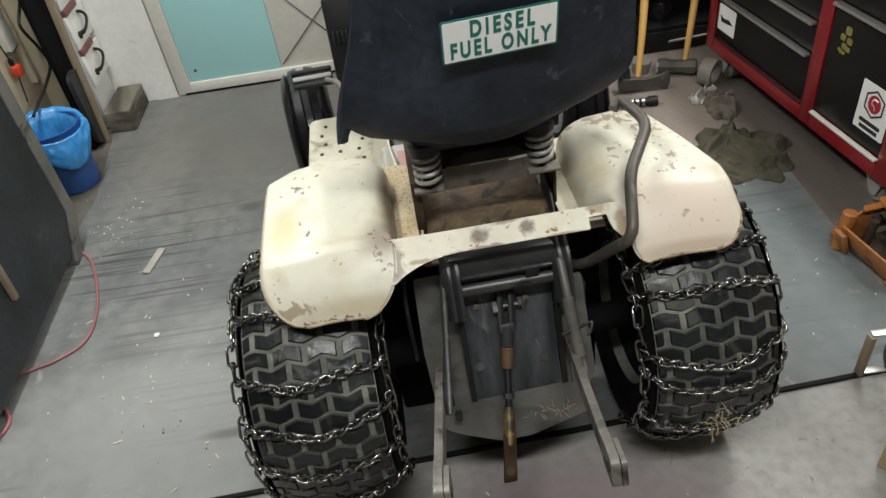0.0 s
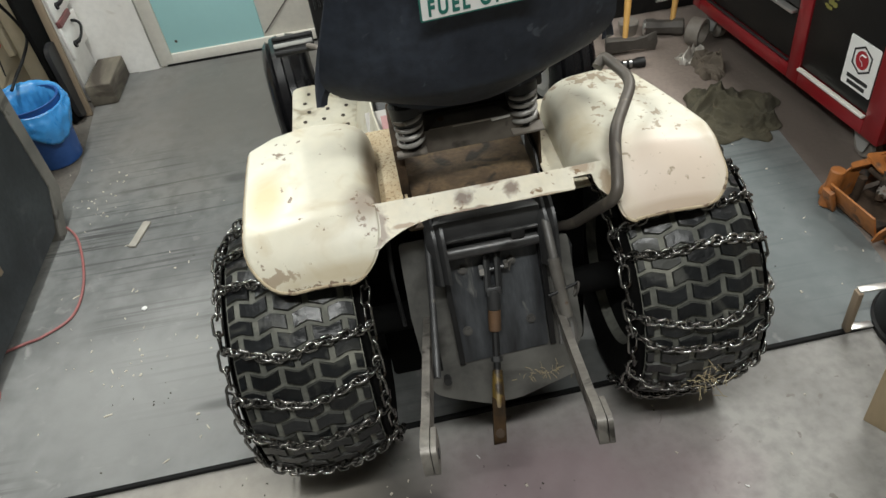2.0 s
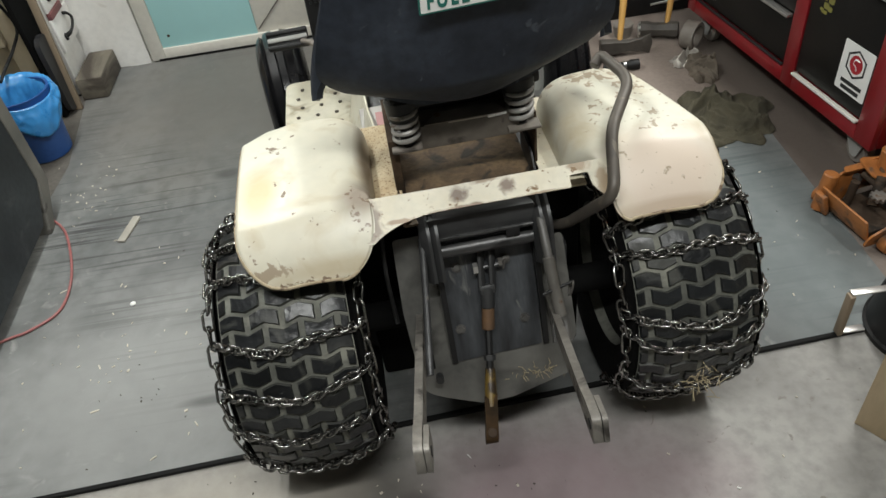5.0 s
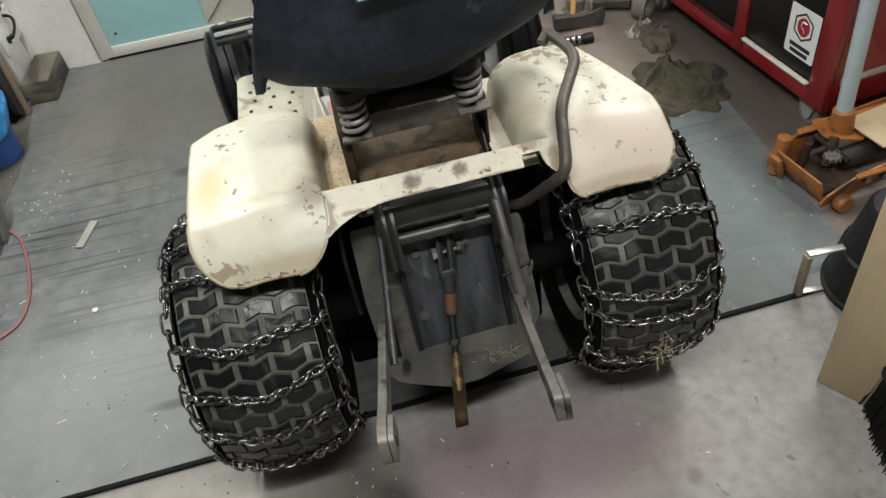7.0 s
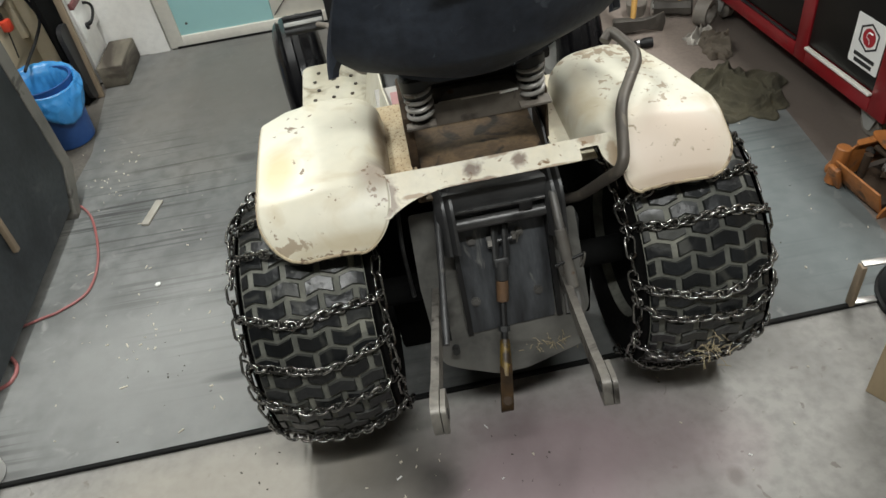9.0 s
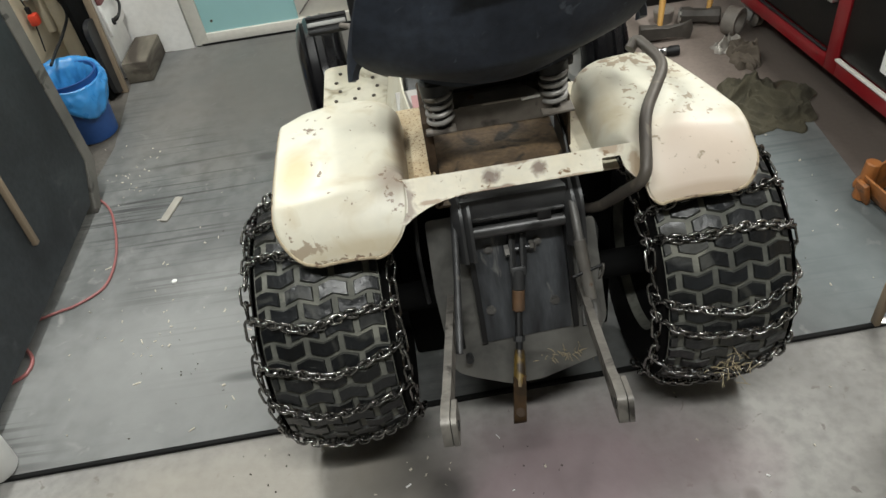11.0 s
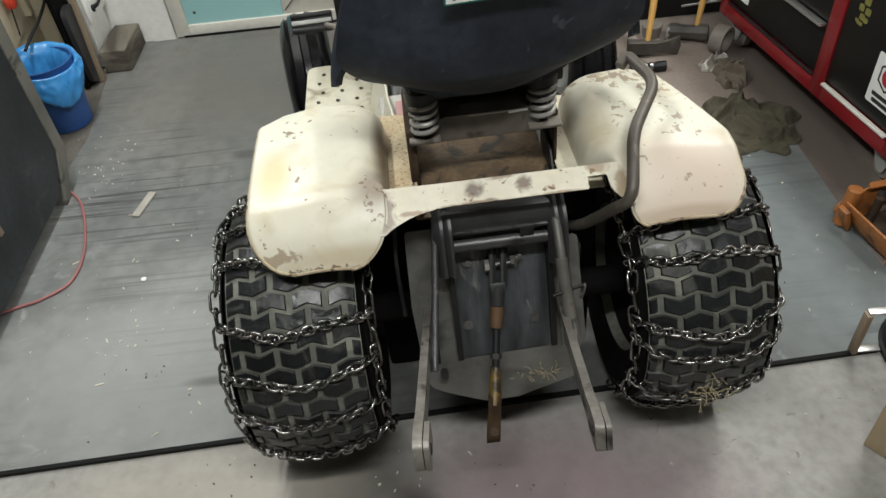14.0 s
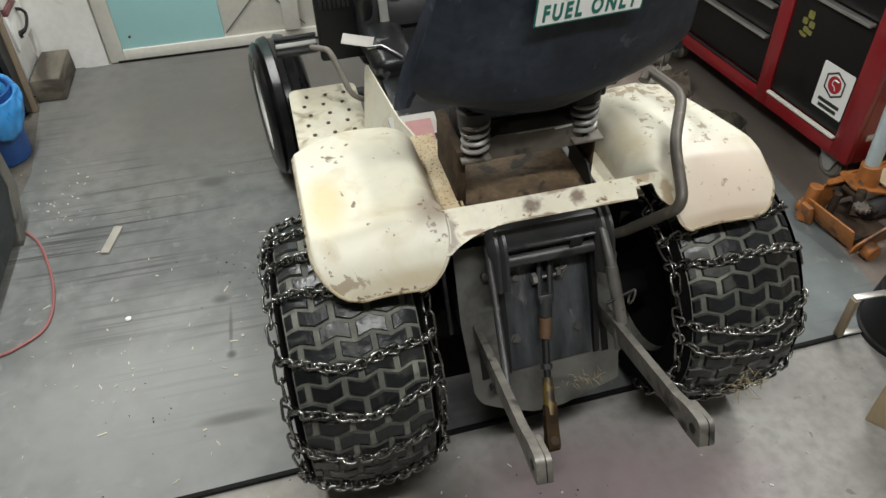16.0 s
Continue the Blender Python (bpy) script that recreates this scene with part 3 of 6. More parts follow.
ang = math.atan2(0.1, 2.325)
box(bm, (-0.0625, 1.0340, 0.0055), (2.46, 0.012, 0.011), 0.002, rot(0, 0, math.degrees(ang)))
part("mat_edging", bm, BLACK_EDGE, mat_ob, "black edging strip with the mat edge's shadow in it")


# ---- garden tractor ----
TC = (0.105, 1.105)
TM = pose(TC[0], TC[1], 0, 0, 0, 1.6)
tractor = root("garden_tractor", "cream garden tractor with chipped paint and wide rear tyres", "tractor", TM)
AXS, R_T, HALF = {-1: -0.396, 1: 0.382}, 0.2785, 0.120
AZ = MAT_H * 0.5 + 0.292


def tread_r(x):
    return R_T - 0.020 * (abs(x) / HALF) ** 2.6


def tyre_mesh():
    prof = [(-0.085, 0.155), (-0.112, 0.165), (-0.130, 0.195), (-0.133, 0.225)]
    xs = [-0.127] + [(-1 + 2 * i / 12) * HALF for i in range(13)] + [0.127]
    prof += [(x, tread_r(min(HALF, abs(x))) - (0.012 if abs(x) > HALF else 0)) for x in xs]
    prof += [(0.133, 0.225), (0.130, 0.195), (0.112, 0.165), (0.085, 0.155)]
    return lathe(bmesh.new(), prof, "x", 72)


ROWS_N = 50
LUG_W = 0.0655
PITCH = 2 * math.pi / ROWS_N


def lug_mesh(x0, x1, flip):
    """A shallow chevron tread block between x0 and x1, standing on the crown at the angle 0 (pointing back)."""
    bm = bmesh.new()
    h = 0.0058
    half = PITCH * 0.5 - 0.0190
    peak = 0.0105 * flip
    n = 4
    rows = []
    for k in range(n + 1):
        u = k / n
        x = x0 + (x1 - x0) * u
        # one zigzag runs across the whole tread, so the grooves between the rows keep their width
        shift = peak * (1 - abs(2 * ((x / LUG_W) % 1.0) - 1) - 0.5) / R_T
        row = []
        for (da, dh, dx) in ((-half - 0.009, -0.002, 0), (-half, h, 0.0022), (half, h, 0.0022), (half + 0.009, -0.002, 0)):
            xx = x + (dx if k == 0 else -dx if k == n else 0)
            r = tread_r(xx) + dh
            a = da + shift
            row.append(bm.verts.new((xx, -r * math.cos(a), r * math.sin(a))))
        rows.append(row)
    for a, b in zip(rows, rows[1:]):
        for k in range(3):
            bm.faces.new((a[k], a[k + 1], b[k + 1], b[k])).material_index = 0 if k == 1 else 1
    bm.faces.new(rows[0])
    bm.faces.new(list(reversed(rows[-1])))
    bmesh.ops.recalc_face_normals(bm, faces=bm.faces[:])
    me = bpy.data.meshes.new("tread_lug")
    bm.to_mesh(me)
    bm.free()
    me.materials.append(LUG)
    me.materials.append(LUG_SIDE)
    return me


G = 0.0050
edges_a = [-0.124, -LUG_W, 0.0, LUG_W, 0.124]
edges_b = [-0.124, -1.5 * LUG_W, -0.5 * LUG_W, 0.5 * LUG_W, 1.5 * LUG_W, 0.124]
LUGS_A = [lug_mesh(a + G, b - G, 1) for a, b in zip(edges_a, edges_a[1:])]
LUGS_B = [lug_mesh(a + G, b - G, 1) for a, b in zip(edges_b, edges_b[1:])]


def rear_wheel(side):
    tyre = part("rear_tyre", tyre_mesh(), TYRE, tractor, "wide black turf tyre with dusty worn tread blocks")
    tyre.data.materials.append(SIDEWALL)
    for f in tyre.data.polygons:
        f.material_index = 1 if abs(f.center.x) > HALF + 0.001 else 0
    tyre.location = (AXS[side], 0.006 * side + 0.020, AZ)
    bm = lathe(bmesh.new(), [(-0.10, 0.0), (-0.05, 0.06), (-0.055, 0.12), (-0.09, 0.152), (-0.095, 0.168), (-0.082, 0.168), (-0.07, 0.15), (0.07, 0.15), (0.082, 0.168), (0.095, 0.168), (0.09, 0.152), (0.055, 0.12), (0.05, 0.06), (0.10, 0.0)], "x", 40)
    part("rim", bm, DEEP_BLACK, tyre, "steel rim, blackened for the shade behind the tyre")
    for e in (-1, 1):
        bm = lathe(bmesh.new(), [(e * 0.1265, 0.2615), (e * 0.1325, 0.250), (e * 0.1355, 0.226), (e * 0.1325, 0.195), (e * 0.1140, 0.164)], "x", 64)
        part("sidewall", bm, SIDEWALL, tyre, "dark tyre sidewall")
    random.seed(11 + side)
    off = random.random()
    for i in range(ROWS_N):
        a = (i + off) * PITCH
        # blocks out of sight in front of the axle stay off
        deg = math.degrees(a) % 360
        if 150 < deg < 300:
            continue
        for me in (LUGS_A if i % 2 else LUGS_B):
            shared("tread_lug", me, tyre, pose(0, 0, 0, -math.degrees(a)))
    return tyre


rear_wheel(-1)
rear_wheel(1)

# axle housing, frame, deck
bm = bmesh.new()
cyl(bm, (-0.28, 0.02, AZ), (0.28, 0.02, AZ), 0.032, 20)
part("axle", bm, DEEP_BLACK, tractor, "axle housing, blackened for the shade under the tractor")
for s in (-1, 1):
    bm = box(bmesh.new(), (s * 0.165, 0.52, 0.40), (0.012, 1.12, 0.13), 0.004)
    part("frame_rail", bm, DARK_STEEL, tractor, "dark steel frame rail")
# Added panel, black to stand in for the shade between the rear tyres.
part("underbody", box(bmesh.new(), (-0.015, 0.085, 0.300), (0.490, 0.03, 0.54), 0.01), DEEP_BLACK, tractor, "added black panel holding the shade under the tractor")
bm = box(bmesh.new(), (0.0, 0.12, 0.375), (0.22, 0.15, 0.36), 0.02)
part("transaxle", bm, DARK_STEEL, tractor, "oily dark transaxle housing")

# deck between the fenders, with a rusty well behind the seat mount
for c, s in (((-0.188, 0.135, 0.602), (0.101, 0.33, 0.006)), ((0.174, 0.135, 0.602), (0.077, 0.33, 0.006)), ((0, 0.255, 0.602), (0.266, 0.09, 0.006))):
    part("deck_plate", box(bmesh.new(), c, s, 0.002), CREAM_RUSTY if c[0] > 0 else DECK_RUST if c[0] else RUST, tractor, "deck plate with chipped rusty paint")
bm = bmesh.new()
box(bm, (-0.01, 0.085, 0.585), (0.27, 0.25, 0.006), 0.002)
box(bm, (-0.145, 0.085, 0.595), (0.006, 0.25, 0.02), 0.001)
part("rusty_tray", bm, TRAY, tractor, "rusty brown tray under the seat")


# fenders
def fender_fn(side):
    xo, xi = (0.446, 0.194) if side < 0 else (0.452, 0.240)
    y0, y1 = (-0.148 if side < 0 else -0.132), (0.250 if side < 0 else 0.255)

    def prof(y):
        # long section: flat top, then a slope at the back
        if side > 0:
            y -= 0.012
        top = 0.680 - 0.035 * smooth01((0.02 - y) / 0.4) - 0.006 * ((y - 0.1) / 0.15) ** 2
        yb = -0.058 if side < 0 else -0.036
        if y > yb:
            return top
        u = (yb - y) / (yb - (y0 if side < 0 else y0 - 0.012))
        return top - 0.040 * u - 0.026 * u * u

    def corner(d, r):
        return r - math.sqrt(max(0.0, r * r - d * d))

    def fn(u, v):
        y = y0 + (y1 - y0) * (0.5 - 0.5 * math.cos(math.pi * (0.06 + 0.88 * v)) - 0.00885) / 0.9823
        out = xo
        if side > 0:
            out -= 0.29 * max(0.0, y - 0.012)
        else:
            out -= 1.15 * max(0.0, y - 0.205)
        out -= corner(max(0, y0 + (0.075 if side < 0 else 0.055) - y), 0.075 if side < 0 else 0.055) + corner(max(0, y - (y1 - 0.006)), 0.006)
        # the inner edge swings in to the cross bar at the back
        inn = xi + 0.004 * smooth01((0.03 - y) / 0.07) if side < 0 else 0.178 + 0.064 * smooth01((0.02 - y) / 0.09)
        inn += corner(max(0, y0 + (0.072 if side < 0 else 0.026) - y), 0.072 if side < 0 else 0.026) + corner(max(0, y - (y1 - 0.03)), 0.03)
        z = prof(y)
        drop = (0.006 if side < 0 else 0.010) * smooth01((y - y0) / 0.12)
        wallk = smooth01((y + 0.045) / 0.06)
        r = (0.050 if side < 0 else 0.055) * wallk + 0.003
        depth = max(0.0, z - r - 0.601) * wallk
        if u < 0.06:
            k = 1 - u / 0.06
            return Vector((side * (out - 0.006 + 0.006 * math.sin(k * math.pi / 2)), y, z - drop - 0.010 * (1 - math.cos(k * math.pi / 2)) * smooth01((y - y0) / 0.09)))
        if u < 0.66:
            k = (u - 0.06) / 0.60
            x = out - 0.006 + (inn + r - out + 0.006) * k
            return Vector((side * x, y, z + 0.003 * math.sin(math.pi * k) - drop * smooth01(1 - k / 0.6)))
        if u < 0.86:
            k = (u - 0.66) / 0.20 * math.pi / 2
            return Vector((side * (inn + r - r * math.sin(k)), y, z - r * (1 - math.cos(k))))
        k = (u - 0.86) / 0.14
        return Vector((side * (inn - 0.003 * k), y, z - r - depth * k))
    return fn


def fender(side):
    fn = fender_fn(side)
    ob = part("fender", sheet(bmesh.new(), fn, 60, 60), CREAM, tractor, "cream sheet metal fender with scratches and rust chips", angle=50)
    md = ob.modifiers.new("thickness", "SOLIDIFY")
    md.thickness, md.offset = 0.003, -1
    # rolled rim along the outer side and the back
    pts = [fn(0, 1 - k / 30) for k in range(31)] + [fn(k / 20 * 0.86, 0) for k in range(1, 21)] + [fn(0.86, k / 30 * 0.05) for k in range(1, 31)]
    part("fender_rim", sweep(bmesh.new(), pts, 0.0030, 8), FENDER_EDGE, ob, "rolled chipped rim of the fender")
    return ob


def paint_chip(side, parent, u0, v0, du, dv, seed, n=22, size=1.0):
    """Bare rusty patches where the paint has flaked off, lying on the sheet."""
    fn = fender_fn(side)
    random.seed(seed)
    bm = bmesh.new()
    for _ in range(n):
        cu, cv = u0 + random.gauss(0, du), v0 + random.gauss(0, dv)
        s = size * random.uniform(0.12, 1.0) ** 1.8
        sq = random.uniform(0.3, 0.8)
        m_ = 13
        vs = []
        for k in range(m_):
            a = 2 * math.pi * k / m_
            rr = s * random.uniform(0.2, 1.0)
            uu, vv = cu + 0.026 * rr * math.cos(a + 0.5), cv + 0.022 * sq * rr * math.sin(a + 0.8)
            vs.append(bm.verts.new(fn(min(0.99, max(0.002, uu)), min(0.995, max(0.005, vv))) + Vector((0, -0.0004, 0.0008))))
        bm.faces.new(vs)
    return tagged(part("paint_chip", bm, RUST_CHIP, parent, "flaked paint showing brown rust", smooth=False), kind="stuff")


fender_l, fender_r = fender(-1), fender(1)
paint_chip(-1, fender_l, 0.16, 0.018, 0.080, 0.008, 1, 40, 0.8)
paint_chip(1, fender_r, 0.42, 0.94, 0.12, 0.025, 5, 40, 0.8)

# cross bar joining the fenders at the back
bm = bmesh.new()
bar_out = rounded([(-0.222, -0.020), (-0.222, -0.052), (-0.208, -0.066), (-0.186, -0.050), (-0.15, -0.034), (-0.10, -0.024), (0.166, -0.024), (0.166, -0.001), (0.201, 0.000), (0.205, -0.028), (0.234, -0.062), (0.248, -0.058), (0.248, 0.020), (-0.10, 0.020), (-0.225, 0.022)], [0.01, 0.01, 0.012, 0.03, 0.03, 0.03, 0.003, 0.002, 0.003, 0.012, 0.006, 0.006, 0.006, 0.006, 0.020])
slab(bm, bar_out, 0.004, Matrix.Translation((0, -0.0635, 0.6560)) @ rot(36, 0, 0).to_4x4())
part("cross_bar", bm, CREAM_RUSTY, tractor, "cream cross bar with rust marks")
# bent handle bar beside the seat
bm = sweep(bmesh.new(), bend([(0.286, 0.174, 0.731), (0.304, 0.190, 0.744), (0.330, 0.092, 0.738), (0.254, -0.03, 0.714), (0.228, -0.140, 0.655), (0.17, -0.02, 0.50), (0.10, 0.06, 0.45)], 0.035), 0.0112, 12)
part("bent_handle", bm, HANDLE, tractor, "bent grey steel handle bar")

# seat mount: cross plate and two coil springs
bm = bmesh.new()
box(bm, (0.0, 0.085, 0.738), (0.215, 0.055, 0.005), 0.001, rot(14, 0, 0))
box(bm, (0.0, 0.056, 0.713), (0.215, 0.005, 0.050), 0.001)
box(bm, (-0.113, 0.065, 0.705), (0.058, 0.070, 0.006), 0.002)
box(bm, (0.111, 0.072, 0.705), (0.062, 0.075, 0.006), 0.002)
part("seat_bracket", bm, BROWN_STEEL, tractor, "dirty brown steel seat bracket")
# Pale pieces paint light from the gap onto the bracket's dusty top edge.
part("bare_edge", box(bmesh.new(), (0.010, 0.0555, 0.7385), (0.080, 0.007, 0.004), 0.001), GREY_WOOD, tractor, "pale dusty strip painting the lit edge of the seat bracket")
part("bare_edge", box(bmesh.new(), (0.062, 0.0545, 0.7385), (0.036, 0.010, 0.006), 0.001, rot(0, 0, 6)), PAPER, tractor, "white piece painting a bright spot of light on the seat bracket")
for lx, ly in ((-0.139, 0.10), (0.137, 0.115)):
    part("bracket_leg", box(bmesh.new(), (lx, ly + 0.03, 0.655), (0.018 if lx < 0 else 0.006, 0.16, 0.130), 0.003), LEG_RUST, tractor, "rusty side plate of the seat bracket")
part("tray_wall", slab(bmesh.new(), rounded([(0.008, 0.585), (0.150, 0.585), (0.150, 0.640), (0.060, 0.636)], 0.004), 0.004, Matrix(((0, 0, 1, 0.124), (1, 0, 0, 0), (0, 1, 0, 0), (0, 0, 0, 1)))), BLACK, tractor, "dark upright wall of the tray")
for x, y in ((-0.112, 0.020), (0.104, 0.012)):
    part("tray_bolt", cyl(bmesh.new(), (x, y, 0.586), (x, y, 0.594), 0.008, 8), BLACK, tractor, "dark bolt head in the tray")
# Added block that keeps the space between bracket and seat dark.
part("seat_base", box(bmesh.new(), (0.0, 0.150, 0.735), (0.25, 0.10, 0.10), 0.008), BLACK, tractor, "added black block filling the dark under the seat")
bm = slab(bmesh.new(), [(-0.075, 0), (0.085, 0), (0.060, 0.024), (-0.050, 0.024)], 0.003, Matrix.Translation((0.0, 0.052, 0.7395)) @ rot(26, 0, 0).to_4x4())
part("bracket_lip", bm, GREY_STEEL, tractor)
for sx, sy, z0 in ((-0.110, 0.055, 0.708), (0.108, 0.065, 0.708)):
    turns, n = 4.2, 84
    pts = [(sx + 0.0235 * math.cos(2 * math.pi * turns * i / n), sy + 0.0235 * math.sin(2 * math.pi * turns * i / n), z0 + 0.006 + 0.070 * i / n) for i in range(n + 1)]
    part("coil_spring", sweep(bmesh.new(), pts, 0.0047, 8), SPRING, tractor, "grey steel coil spring")
    part("spring_cap", cyl(bmesh.new(), (sx, sy + 0.004, z0 + 0.050), (sx, sy + 0.012, z0 + 0.092), 0.029, 20, 0.033, 0.004), BLACK, tractor, "black rubber cap on the spring")
    part("spring_stop", cyl(bmesh.new(), (sx, sy, z0), (sx, sy, z0 + 0.05), 0.013, 14, 0.010), BLACK, tractor, "black rubber stop")

# seat: a moulded black shell, swung a little to one side on its mount

def seat_w(z):
    # the lower corners are cut away in a long curve
    return 0.080 + 0.175 * math.sin(math.pi / 2 * min(1.0, max(0.0, (z - 0.800) / 0.125))) - 0.02 * smooth01((z - 0.90) / 0.25)


def seat_back(u, v):
    z = 0.802 + 0.42 * v
    a = 2 * u - 1
    w = seat_w(z) * (1 if z < 1.13 else math.sqrt(max(0.05, 1 - ((z - 1.13) / 0.10) ** 2)))
    yc = 0.030 - 0.068 * math.sqrt(min(1, (z - 0.800) / 0.07)) - 0.20 * max(0, z - 0.84)
    if a < 0:
        w *= 1 - 0.17 * smooth01((z - 0.88) / 0.30)
    return Vector((a * w, yc + 0.050 * abs(a) ** 2.4, z))


seat_ob = part("seat", sheet(bmesh.new(), seat_back, 44, 44, 0.010), SEAT, tractor, "black moulded plastic seat back", angle=60)
seat_ob.matrix_basis = Matrix.Translation((0.012, 0.0, 0.0)) @ pose(0, 0, 0, 0, 0, 4.5)
for s in (-1, 1):
    def wing(u, v):
        # a rolled lip down the edge that ends in a torn point below the corner
        z = (0.838 if s < 0 else 0.846) + 0.32 * v
        x = (0.257 if s < 0 else 0.266) - (0.070 if s < 0 else 0.028) * smooth01(v * 1.1)
        w = 0.012 + 0.034 * smooth01(v / 0.22)
        y = 0.012 - 0.17 * (z - 0.862) + 0.040 * u
        return Vector((s * (x - w * (1 - u) * 0.5 + 0.004 * math.sin(u * math.pi)), y, z + 0.026 * (1 - u) * (1 - v) ** 3))
    part("seat_side", sheet(bmesh.new(), wing, 6, 16, 0.012), SEAT, seat_ob, "black rolled edge of the seat")


def seat_pan(u, v):
    a = 2 * u - 1
    y = 0.03 + 0.24 * v
    return Vector((a * 0.15, y, 0.812 + 0.04 * abs(a) ** 3))


part("seat_pan", sheet(bmesh.new(), seat_pan, 12, 12, 0.016), SEAT, seat_ob, "black seat pan")
bm = box(bmesh.new(), (0, 0.100, 0.796), (0.28, 0.10, 0.024), 0.006)
part("seat_plate", bm, BLACK, seat_ob)

# sign on the back of the seat
sign_m = Matrix.Translation((0.003, -0.0945, 1.056)) @ rot(90 + 11.3, 0, 0).to_4x4()
sign = part("fuel_sign", slab(bmesh.new(), rounded([(-0.089, -0.037), (0.089, -0.037), (0.089, 0.037), (-0.089, 0.037)], 0.003), 0.0016), GREEN_INK, seat_ob, "white sticker with green border and lettering")
sign.matrix_basis = sign_m
part("sign_face", slab(bmesh.new(), rounded([(-0.0862, -0.0342), (0.0862, -0.0342), (0.0862, 0.0342), (-0.0862, 0.0342)], 0.002), 0.0006, Matrix.Translation((0, 0, 0.0014))), PAPER, sign)
lettering("sign_text", "DIESEL", 0.0385, GREEN_INK, sign, pose(0.003, 0.0165, 0.0024) @ Matrix.Diagonal((0.64, 0.98, 1, 1)), bold=0.0014, spacing=1.42)
lettering("sign_text", "FUEL ONLY", 0.0385, GREEN_INK, sign, pose(0.0, -0.0165, 0.0024) @ Matrix.Diagonal((0.60, 0.98, 1, 1)), bold=0.0014, spacing=1.38)

# three-point hitch at the back
def bolt(p, d, r=0.0075, h=0.008, parent=None, name="bolt"):
    p, d = Vector(p), Vector(d).normalized()
    bm = bmesh.new()
    cyl(bm, p - d * 0.002, p + d * 0.0015, r * 1.45, 14)
    cyl(bm, p, p + d * h, r, 6)
    return part(name, bm, MID_STEEL, parent or tractor)


# one wide sloping back plate with a darker channel down its middle
SLOPE = rot(63, 0, 0)
plate_m = Matrix.Translation((0.0, -0.035, 0.50)) @ SLOPE.to_4x4()
nrm = SLOPE @ Vector((0, 0, 1))
wide = rounded([(-0.176, 0.040), (-0.180, -0.115), (-0.173, -0.225), (-0.171, -0.272), (-0.158, -0.297), (-0.126, -0.313), (-0.050, -0.341), (0.016, -0.340),
                (0.146, -0.306), (0.150, -0.250), (0.166, -0.222), (0.162, -0.004), (0.128, -0.006), (0.120, 0.040)], 0.010)
bm = slab(bmesh.new(), wide, 0.006, plate_m @ Matrix.Translation((0, 0, -0.010)))
back = part("back_plate", bm, DUSTY_STEEL, tractor, "dusty grey sloping steel back plate")
bm = slab(bmesh.new(), rounded([(-0.088, -0.236), (0.090, -0.230), (0.104, 0.075), (-0.092, 0.075)], 0.006), 0.005, plate_m @ Matrix.Translation((0, 0, -0.0045)))
hitch = part("hitch_plate", bm, PLATE_STEEL, back, "dark oily steel hitch plate")
for x, v in ((-0.059, -0.036), (-0.071, -0.167), (0.062, -0.167), (0.040, -0.035)):
    bolt(plate_m @ Vector((x, v, 0.0005)), nrm, 0.0072, 0.007, parent=back)
# Dark ribs, their thickness and black also covering the shadow next to them.
for x, lean, low in ((-0.095, 0.006, -0.243), (0.101, -0.008, -0.236)):
    bm = bmesh.new()
    rib = rounded([(0.070, 0.0), (low, 0.0), (low + 0.006, 0.010), (-0.12, 0.024), (0.02, 0.030), (0.070, 0.030)], 0.006)
    slab(bm, rib, 0.011, plate_m @ Matrix.Translation((x - 0.0055, 0, -0.004)) @ rot(0, 0, math.degrees(lean)).to_4x4() @ Matrix(((0, 0, 1, 0), (1, 0, 0, 0), (0, 1, 0, 0), (0, 0, 0, 1))))
    part("rib", bm, BLACK, back, "upright rib, blackened to take in the shadow beside it")
for x, v in ((-0.143, -0.192), (0.121, -0.185)):
    part("slot", box(bmesh.new(), plate_m @ Vector((x, v, -0.0035)), (0.015, 0.104, 0.002), 0.0, SLOPE), BLACK_EDGE, back, "dark slot for the lower arm")
part("pivot_bolt", cyl(bmesh.new(), plate_m @ Vector((-0.131, -0.262, -0.004)), plate_m @ Vector((-0.131, -0.262, 0.020)), 0.008, 10), DARK_STEEL, back, "dark pivot bolt")
part("plate_stud", cyl(bmesh.new(), plate_m @ Vector((-0.120, -0.020, -0.004)), plate_m @ Vector((-0.120, -0.020, 0.016)), 0.009, 12, bevel=0.002), MID_STEEL, back, "dull steel stud")
# added thin rod standing in for a bright reflecting edge beside the tyre
part("brake_rod", sweep(bmesh.new(), bend([(-0.192, 0.02, 0.56), (-0.200, -0.035, 0.47), (-0.196, -0.07, 0.36)], 0.03), 0.0045, 8), SHAFT, tractor, "thin added rod standing in for a glossy edge beside the tyre")
# rock shaft
bm = cyl(bmesh.new(), (-0.098, -0.066, 0.530), (0.106, -0.066, 0.530), 0.0135, 18, bevel=0.002)
part("rock_shaft", bm, SHAFT, tractor, "round steel lift shaft")
bm = box(bmesh.new(), (0.0, -0.035, 0.570), (0.21, 0.05, 0.05), 0.008, rot(-15, 0, 0))
part("lift_housing", bm, DARK_STEEL, tractor)
part("housing_ridge", box(bmesh.new(), (0.0, -0.072, 0.566), (0.19, 0.008, 0.006), 0.002), SHAFT, tractor, "steel ridge along the edge of the lift housing")
part("housing_notch", box(bmesh.new(), (0.055, -0.074, 0.556), (0.026, 0.006, 0.020), 0.001), BLACK, tractor, "dark notch")
